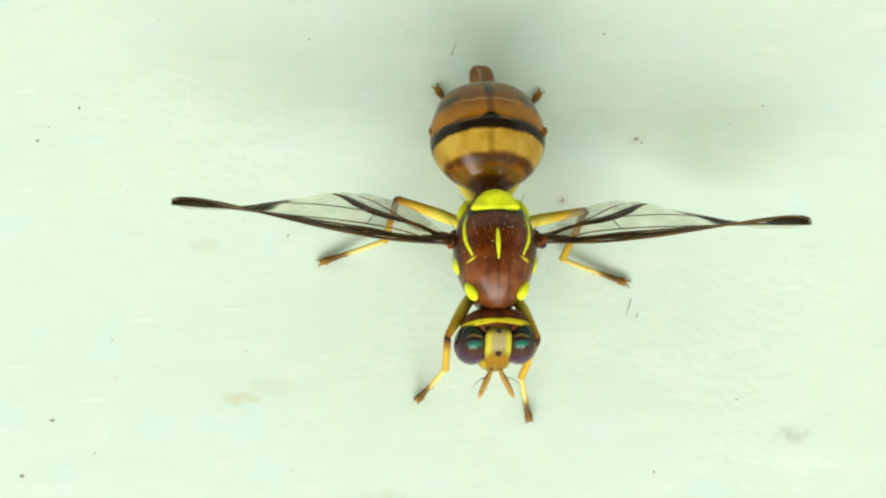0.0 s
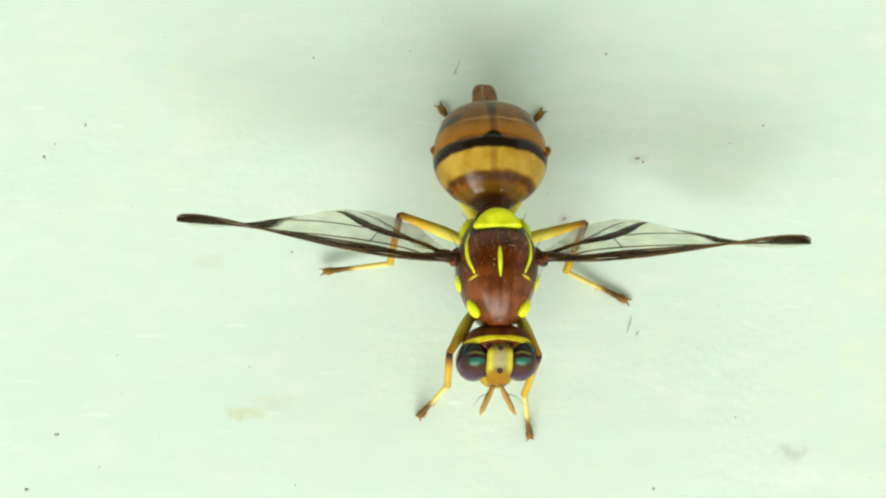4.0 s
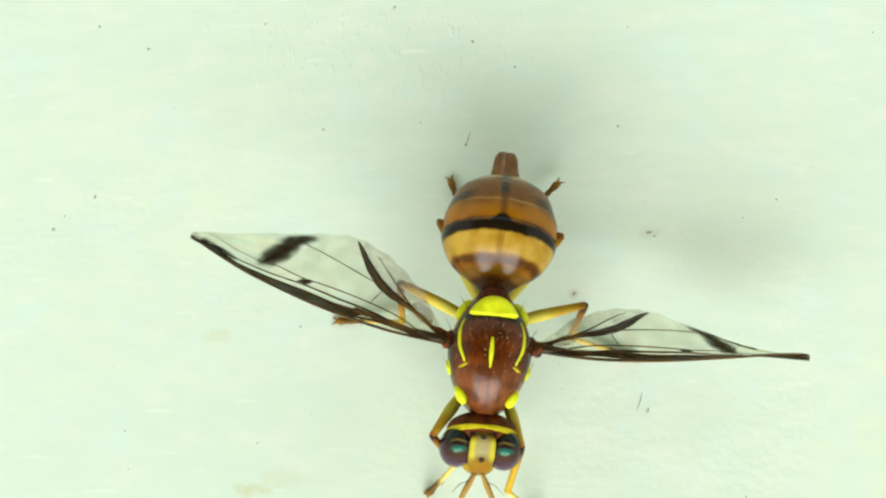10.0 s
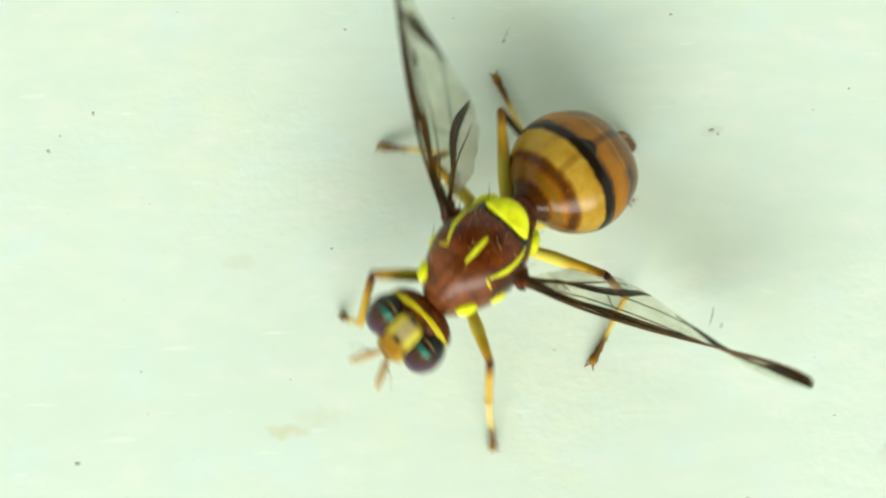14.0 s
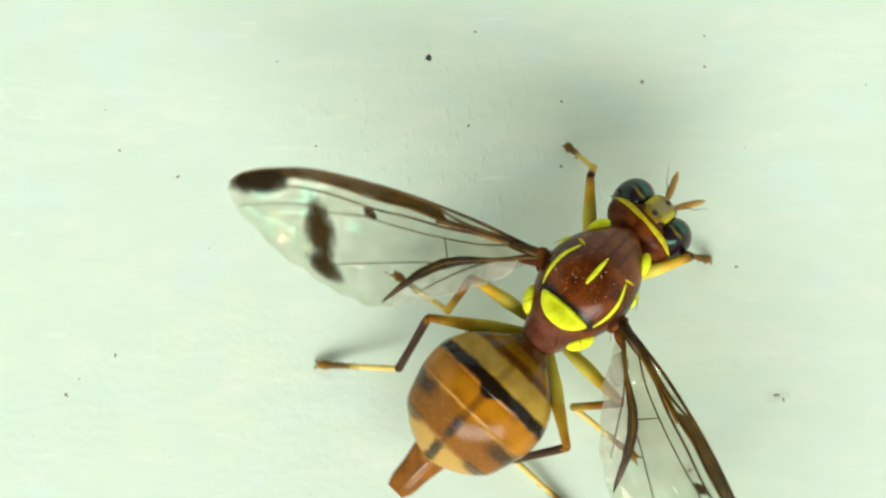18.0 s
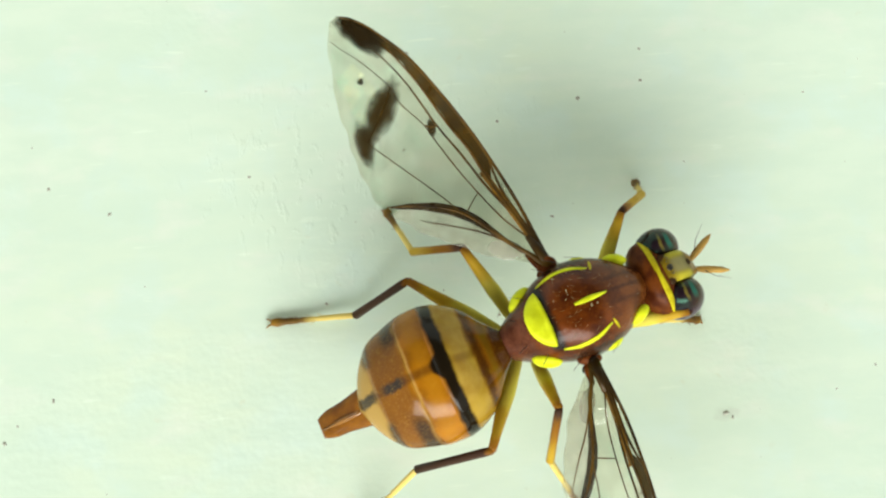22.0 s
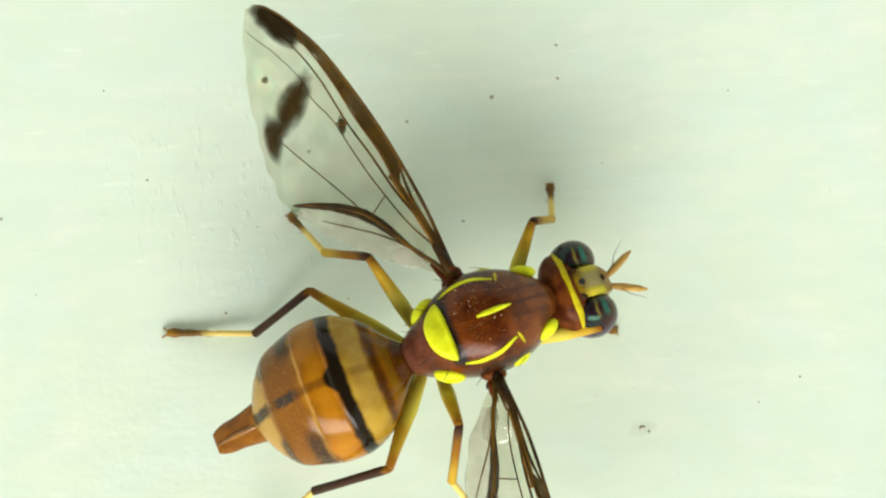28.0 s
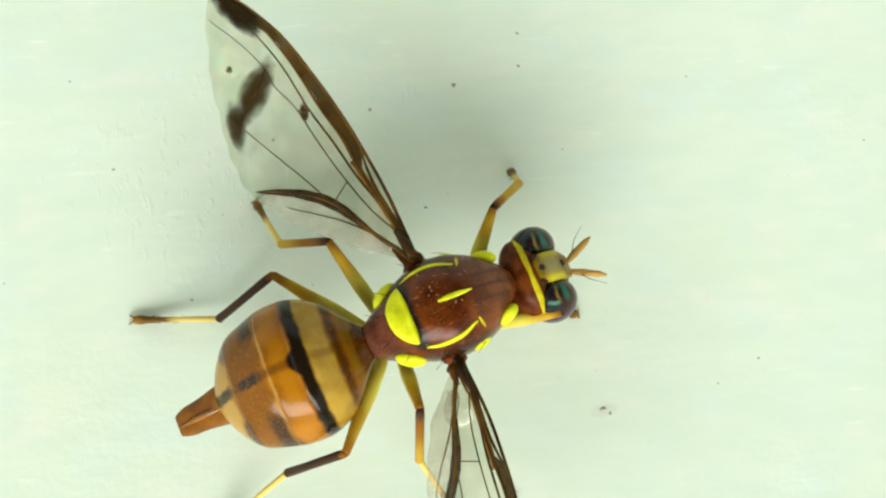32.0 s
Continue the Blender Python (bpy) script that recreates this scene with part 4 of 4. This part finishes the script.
def bent_leg(which, s, foot, up, t):
    """Femur, tibia and tarsus poses in the fly's space for a foot there; the tarsus lies nearly flat."""
    a, b, c = LEN[which]
    hip = Vector((HIP[which][0], s * HIP[which][1], HIP[which][2]))
    to_foot = (foot - hip).normalized()
    rows = [(row[0], *Vector(row[1:]).normalized()) for row in KNEE[which, s]]
    way = Vector(at_time(rows, t))
    way = Vector((way.x, s * way.y, way.z)).normalized()
    knee = hip + way * a
    for k in range(1, 16):
        if (foot - knee).length <= (b + c) * 0.985:
            break
        knee = hip + way.lerp(to_foot, k / 15).normalized() * a
    ankle = None
    for rise in (0.14, 0.25, 0.4, 0.6, 0.85, 1.1):
        d = knee - foot
        tall = d.dot(up) - rise
        flat = d - up * d.dot(up)
        span = max(flat.length, 1e-4)
        if tall >= b or rise >= c:
            continue
        near, far = math.sqrt(c * c - rise * rise), math.sqrt(b * b - tall * tall)
        along = (near * near - far * far + span * span) / (2 * span)
        if abs(along) <= near:
            e = flat.normalized()
            side = up.cross(e) * (s if which == "front" or (which == "middle" and t < 13.5) else -s)
            ankle = foot + up * rise + e * along + side * math.sqrt(near * near - along * along) * 0.999
            break
    if ankle is None:
        d = foot - knee
        reach = min(d.length, (b + c) * 0.985)
        u = d.normalized()
        along = max(-b, min(b, (b * b - c * c + reach ** 2) / (2 * reach)))
        low = up * -1.0
        v = (low - u * low.dot(u)).normalized()
        ankle = knee + u * along + v * math.sqrt(max(b * b - along * along, 0.0))
        lack = 0.10 - (ankle - foot).dot(up)
        if lack > 0:
            ankle += up * lack
    return frame_along(hip, knee, up), frame_along(knee, ankle, up), frame_along(ankle, foot, up)


# ---- dirt on the board ----
def fleck(name, size, material, flat=0.25, seed=0, n=11, stretch=1.0, turn=0.0):
    rnd = random.Random(seed)
    bm, loops = bmesh.new(), []
    r = [size * (0.6 + 0.8 * rnd.random()) for _ in range(n)]
    for f, h in ((1.0, 0.0), (0.92, 0.5), (0.6, 0.9), (0.1, 1.0)):
        loops.append([(f * r[k] * stretch * math.cos(2 * math.pi * k / n), f * r[k] * math.sin(2 * math.pi * k / n), h * size * flat) for k in range(n)])
    rings(bm, loops)
    bmesh.ops.rotate(bm, matrix=Matrix.Rotation(radians(turn), 3, "Z"), verts=bm.verts)
    return mesh_of(name, bm, material)


def dirt():
    spots = [(4.10, 2.44, 0.07), (4.22, 2.36, 0.045), (-7.58, 3.2, 0.05), (-8.42, 2.49, 0.06), (-8.38, -4.57, 0.07), (-7.83, -3.44, 0.06), (4.24, -4.55, 0.05), (0.27, 4.38, 0.05),
             (-2.77, 4.72, 0.045), (3.5, 4.8, 0.05), (2.54, 1.12, 0.06), (1.92, 8.36, 0.065), (3.08, 8.65, 0.05), (0.43, 7.99, 0.05), (-7.7, 7.08, 0.05), (-6.6, 6.56, 0.05),
             (0.4, 6.72, 0.06), (1.31, 6.14, 0.045), (-4.09, 7.14, 0.045), (-1.29, 7.52, 0.05), (-2.03, 8.87, 0.085), (-1.16, 9.39, 0.05), (3.1, 9.27, 0.045), (-3.14, 0.4, 0.04)]
    for i, (x, y, r) in enumerate(spots):
        ob = new("dirt_speck", fleck("dirt_speck", r * 0.54, SOOT if i == 20 else SPECK, 0.35, i, 9, 1.3, 40 * i))
        ob.location = (x * MM, y * MM, 0.0)
        tagged(ob, "tiny dark grain of dirt on the painted board", "dirt speck", "dirt on the board")
    for i, (x, y, dx, dy) in enumerate([(3.84, -1.15, 0.10, 0.34), (0.30, 4.5, 0.14, 0.34), (4.0, -1.35, 0.05, 0.12)]):
        bm = tube([(-dx / 2, -dy / 2, 0.008), (dx * 0.1, 0, 0.012), (dx / 2, dy / 2, 0.008)], [0.004, 0.009, 0.003], 6)
        ob = new("hair_scrap", mesh_of("hair_scrap", bm, SPECK))
        ob.location = (x * MM, y * MM, 0.0)
        tagged(ob, "short dark hair scrap lying on the board", "hair")
    rnd = random.Random(11)
    bm = bmesh.new()
    for i in range(130):
        x, y, r = rnd.uniform(-12, 13), rnd.uniform(-8, 15), 0.006 + 0.016 * rnd.random() ** 2
        vs = [bm.verts.new((x + r * (0.7 + 0.6 * rnd.random()) * math.cos(k * 1.257), y + r * (0.7 + 0.6 * rnd.random()) * math.sin(k * 1.257), 0.001)) for k in range(5)]
        topv = bm.verts.new((x, y, r * 0.5))
        for k in range(5):
            bm.faces.new((vs[k], vs[(k + 1) % 5], topv))
    tagged(new("fine_dust", mesh_of("fine_dust", bm, SPECK)), "scattered fine dark dust on the painted board", "dust", kind="stuff")


fly, abdomen, head = fruit_fly()
wings = {s: wing(fly, s) for s in (1, -1)}
legs = {(n, s): leg(fly, n) for n in LEN for s in (1, -1)}
dirt()


# ---- what moves ----
def spun(yaw, pitch, roll):
    return turned(yaw, -pitch, roll)


def placed(x, y, z, m):
    return Matrix.Translation((x * MM, y * MM, z * MM)) @ m


def wing_pose(s, sweep, lift, supine):
    a, e, t = radians(sweep), radians(lift), radians(supine)
    d = Vector((-math.sin(a) * math.cos(e), s * math.cos(a) * math.cos(e), math.sin(e)))
    ahead = Vector((math.cos(a), s * math.sin(a), 0))
    up = Vector((0, 0, 1))
    up = (up - d * up.dot(d)).normalized()
    y = ahead * math.cos(t) + up * math.sin(t)
    m = Matrix((d, y, d.cross(y))).transposed().to_4x4()
    m.translation = Vector((0, s * 0.90, 0)) * MM
    return m


def at_time(rows, t):
    ts = [r[0] for r in rows]
    return [float(np.interp(t, ts, [r[c] for r in rows])) for c in range(1, len(rows[0]))]


def body_rows():
    """Seconds; place; heading, pitch, roll of the thorax."""
    return [(0.0, 1.07, -0.28, 2.06, -87.6, 13.5, -3.8), (7.5, 1.07, -0.28, 2.08, -87.6, 13.0, -3.6), (8.0, 1.04, -0.35, 2.16, -87.9, 9.5, -2.9), (8.5, 1.08, -0.33, 2.15, -88.2, 9.0, -3.1),
            (9.0, 1.00, -0.38, 2.19, -90.1, 9.6, -2.6), (10.0, 0.79, -0.44, 2.14, -93.8, 8.6, -3.6), (11.0, 0.84, -0.46, 2.13, -95.4, 8.3, -1.5), (12.0, 0.82, -0.69, 2.21, -95.3, 3.3, -1.5),
            (13.0, 0.84, -0.66, 2.26, -95.0, 6.7, -2.9), (13.3, 0.62, -0.80, 2.22, -101.0, 8.0, -2.6), (13.6, 0.06, -1.04, 2.15, -112.4, 9.3, -2.1), (14.0, -0.37, -0.22, 2.17, -133.8, 11.0, -2.2),
            (14.2, -1.09, 0.78, 2.27, -165.7, 14.2, 1.5), (14.4, -0.88, 0.82, 2.22, -203.1, 18.0, 4.9), (14.5, -0.74, 1.37, 2.33, -212.3, 17.8, 5.1)]


def later_rows():
    return [(15.0, -0.66, 2.16, 2.31, -230.5, 17.2, 6.1), (15.5, -0.88, 2.14, 2.26, -228.0, 17.6, 8.5), (17.5, 0.09, 4.01, 2.20, -283.1, 12.7, 11.0), (17.6, 0.35, 3.93, 2.19, -290.0, 12.5, 10.5), (18.0, 0.61, 3.77, 2.11, -312.4, 11.3, 6.4),
            (18.5, 0.95, 3.82, 2.08, -323.0, 11.3, 5.0), (19.0, 1.17, 3.93, 2.04, -331.1, 11.3, 4.2), (20.0, 1.36, 3.80, 2.28, -336.3, 7.5, 4.1), (20.6, 1.36, 3.81, 2.27, -337.6, 7.7, 4.0), (23.0, 1.32, 3.81, 2.25, -338.8, 8.5, 3.6), (28.0, 1.38, 3.79, 2.19, -339.6, 7.8, 2.2), (32.0, 1.38, 3.76, 2.24, -340.2, 7.0, 2.8)]


def motions():
    body = body_rows() + later_rows()
    walk(fly, [(t, placed(x, y, z, spun(h, p, r))) for t, x, y, z, h, p, r in body])
    walk(head, [(t, placed(1.36, 0, -0.35, spun(h, p, r))) for t, h, p, r in [
        (0.0, 0.1, -8.3, -2.1), (7.5, 0.1, -8.3, -2.1), (8.0, -1.1, -5.2, -1.3), (9.0, -0.8, -4.0, -0.8), (10.0, 1.3, -3.8, -1.7), (11.0, 2.7, -2.6, -4.8), (12.0, 2.6, -1.2, -3.7), (13.0, 0.9, 1.3, -4.8),
        (13.6, -2.6, -5.1, 1.5), (14.0, -2.7, -1.0, -3.5), (14.5, 1.2, 5.3, -0.6), (15.0, 5.5, 5.3, 5.3), (15.5, 5.2, 6.5, 1.3), (17.5, 3.4, -3.1, -1.6), (18.0, -7.2, -11.4, -2.2), (19.0, -0.2, -7.9, -0.6),
        (20.0, 1.6, -5.5, -3.0), (23.0, 1.8, -9.0, -1.0), (28.0, -1.0, -8.4, -0.9), (32.0, -0.7, -8.0, -1.0)]])
    walk(abdomen, [(t, placed(-1.33, 0, -0.22, spun(h, p, 0))) for t, h, p in [
        (0.0, -0.4, 4.0), (3.5, -0.4, 4.0), (6.0, -0.4, 2.0), (7.2, -0.4, -1.0), (8.0, -1.6, -0.6), (9.0, -1.6, -1.2), (10.0, -1.7, 4.1), (11.0, 1.4, -0.7), (11.5, 0.0, -9.0), (12.0, -1.3, -14.0), (12.5, -1.0, -15.0), (13.0, -2.5, 0.5),
        (13.4, -6.0, 12.0), (13.6, -9.0, 17.0), (14.0, -7.7, 18.0), (14.2, -2.9, 14.0), (14.5, -4.1, 6.0), (15.0, -6.2, 2.8), (15.5, -4.5, 1.8), (17.5, 1.8, -5.7), (18.0, -2.8, 0.2), (19.0, -6.1, -4.3), (20.0, -1.8, 1.5), (28.0, -1.6, 2.5), (32.0, -1.6, 2.0)]])
    walk(wings[-1], [(t, wing_pose(-1, *r)) for t, *r in [
        (0.0, 9.3, 1, 37), (7.5, 9.3, 1, 37), (8.0, 11, 1, 34), (8.5, 18, 1, 18), (9.0, 26, 0, 4), (10.0, 18.5, 0, 14), (11.0, 17, 0, 12), (12.0, 17.5, 0, 14), (13.0, 19, -1, 17), (13.6, 26, -3, 32), (14.0, 37, 0, 40),
        (14.2, 30, 2, 40), (14.4, 30, 5, 32), (14.5, 30, 6, 28), (15.0, 25, 4, 25), (15.5, 22, 4, 25), (17.5, 25, 3, 14), (18.0, 24, 3, 20), (19.0, 20, 6, 30), (20.0, 12, 8, 40), (23.0, 8, 8, 40), (28.0, 8, 8, 40), (32.0, 7, 8, 40)]])
    walk(wings[1], [(t, wing_pose(1, *r)) for t, *r in [
        (0.0, 3.6, -1, 39), (7.5, 3.6, -1, 39), (8.5, 3.5, -2, 39), (9.0, 4.0, -2, 38), (10.0, 4.5, -3, 36), (11.0, 7.0, -3, 32), (12.0, 7.0, -3, 32), (13.0, 8.0, -3, 32), (13.6, 19, -6, 40), (14.0, 24, -2, 47), (14.2, 26, 10, 50),
        (14.4, 20, 22, 50), (14.5, 18, 25, 50), (15.0, 10, 25, 50), (15.5, 8, 25, 50), (17.5, 11, 13, 26), (18.0, 28, 0, 2), (19.0, 20, 4, 5), (20.0, 16, 7, 7), (23.0, 15.5, 5, 7), (28.0, 13, 5, 7), (32.0, 13.5, 5, 7)]])
    feet = {
        ("front", 1): [(0.0, 1.76, -3.50, 0), (13.4, 1.76, -3.57, 0), (13.6, 1.74, -3.70, 0), (13.8, 0.6, -3.7, 0.4), (14.0, -0.32, -3.47, 0), (14.2, -3.5, -1.46, 0), (14.4, -2.9, 1.1, 0.8), (14.5, -4.54, 1.75, 0), (15.0, -4.48, 1.74, 0), (15.3, -4.1, 3.2, 0.5), (15.5, -3.97, 4.14, 0), (16.5, -3.0, 5.5, 0.2), (17.5, -2.6, 6.15, 0), (17.65, -2.4, 6.3, 0.2), (17.85, 0.2, 7.0, 0.4), (18.0, 0.51, 7.12, 0), (18.4, 1.0, 7.2, 0), (18.7, 2.0, 7.0, 0.5), (19.0, 2.85, 6.7, 0), (32.0, 2.83, 6.70, 0)],
        ("front", -1): [(0.0, -0.48, -3.08, 0), (10.1, -0.48, -3.08, 0), (10.4, -0.66, -3.1, 0.3), (10.7, -0.83, -3.15, 0), (13.0, -0.84, -3.22, 0), (13.6, -1.94, -2.87, 0), (14.0, -2.98, -0.9, 0), (14.2, -4.26, 1.31, 0), (14.5, -3.31, 3.07, 0.3), (15.0, -3.3, 4.6, 0), (15.5, -2.17, 4.86, 0), (16.5, -0.5, 5.9, 0.2), (17.5, 1.4, 6.13, 0), (18.0, 3.02, 4.93, 0), (18.5, 3.3, 4.5, 0.2), (19.0, 3.49, 4.14, 0), (20.0, 3.78, 4.12, 0), (32.0, 3.78, 4.10, 0)],
        ("middle", 1): [(0.0, 3.80, -0.67, 0), (7.5, 3.80, -0.67, 0), (7.9, 3.81, -0.08, 0), (13.0, 3.7, -0.5, 0), (13.3, 3.2, -1.5, 0.4), (13.6, 2.65, -2.06, 0), (14.2, 1.0, -1.95, 0), (14.4, -1.6, -2.5, 0.2), (14.7, -1.9, 0.0, 0.2), (15.0, -2.35, -0.2, 0), (15.5, -2.45, -0.3, 0), (16.3, -3.0, 2.0, 0.3), (17.5, -3.98, 3.65, 0), (18.0, -2.6, 4.6, 0.3), (19.0, -1.9, 6.0, 0), (20.0, -1.66, 6.38, 0), (32.0, -1.62, 6.38, 0)],
        ("middle", -1): [(0.0, -2.46, -0.2, 0), (3.5, -2.46, -0.2, 0), (4.2, -2.46, -0.05, 0.2), (5.0, -2.46, 0.08, 0), (7.5, -2.46, 0.08, 0), (7.9, -2.46, 0.45, 0), (13.0, -2.32, 0.6, 0), (13.6, -2.29, 0.42, 0), (13.8, -2.25, 1.4, 0.4), (14.0, -2.18, 2.34, 0), (14.2, -1.24, 3.67, 0), (14.5, 1.08, 3.2, 0.2), (15.0, 1.35, 3.2, 0), (15.5, 1.1, 3.2, 0), (16.5, 1.9, 2.8, 0.2), (17.5, 2.15, 2.11, 0), (18.0, 1.6, 1.3, 0.2), (19.0, 1.48, 0.9, 0), (32.0, 1.51, 0.87, 0)],
        ("hind", 1): [(0.0, 2.11, 3.47, 0), (9.9, 2.11, 3.47, 0), (10.4, 2.7, 3.4, 1.2), (11.0, 2.25, 3.8, 1.5), (11.5, 2.3, 3.5, 1.2), (12.0, 1.6, 3.2, 0.9), (12.5, 1.4, 4.2, 1.2), (12.8, 1.4, 4.1, 1.0), (13.1, 2.2, 2.4, 0.5), (13.4, 2.42, 1.65, 0), (14.0, 2.40, 1.08, 0), (14.2, 2.39, 0.0, 0), (14.35, 1.4, -1.0, 0.5), (14.5, 1.07, -2.35, 0), (15.1, 1.05, -2.34, 0), (15.5, 0.48, -1.36, 0), (16.5, -1.0, 0.0, 0.2), (17.5, -2.55, 0.78, 0), (17.75, -3.4, 2.0, 0.4), (18.0, -3.95, 3.03, 0), (20.5, -3.95, 3.08, 0), (20.75, -3.9, 3.8, 0.5), (21.0, -3.75, 4.42, 0), (32.0, -3.75, 4.42, 0)],
        ("hind", -1): [(0.0, -0.07, 3.60, 0), (12.0, -0.06, 3.59, 0), (13.0, 0.06, 3.68, 0), (14.0, 0.05, 3.67, 0), (14.2, 0.3, 3.7, 0.3), (14.4, 0.3, 1.4, 0.5), (14.5, 1.2, 1.5, 0.5), (14.8, 2.42, -0.1, 0), (15.5, 2.44, -0.2, 0), (16.5, 1.4, 0.2, 0.2), (17.5, 0.45, 0.77, 0), (18.0, 0.60, 0.3, 0), (18.5, -1.0, 0.5, 0.4), (19.0, -2.25, 0.8, 0), (32.0, -2.34, 0.82, 0)]}
    times = [0.0, 3.5, 3.8, 4.2, 4.6, 5.0, 7.5] + [7.6 + 0.1 * i for i in range(135)] + [21.2, 22.0, 23.0, 25.5, 28.0, 30.0, 32.0]
    poses = {}
    for t in times:
        scene.frame_set(frame(t))
        poses[t] = fly.matrix_basis.inverted()
    for key, (femur, tibia, tarsus) in legs.items():
        rows = ([], [], [])
        for t in times:
            foot = poses[t] @ (Vector(at_time(feet[key], t)) * MM) / MM + Vector((0, 0, 0.03))
            f, s, g = bent_leg(*key, foot, (poses[t].to_3x3() @ Vector((0, 0, 1))).normalized(), t)
            for store, m in zip(rows, (f, f.inverted() @ s, f.inverted() @ g)):
                m = m.copy()
                m.translation *= MM
                store.append((t, m))
        for ob, way in zip((femur, tibia, tarsus), rows):
            walk(ob, way)


motions()
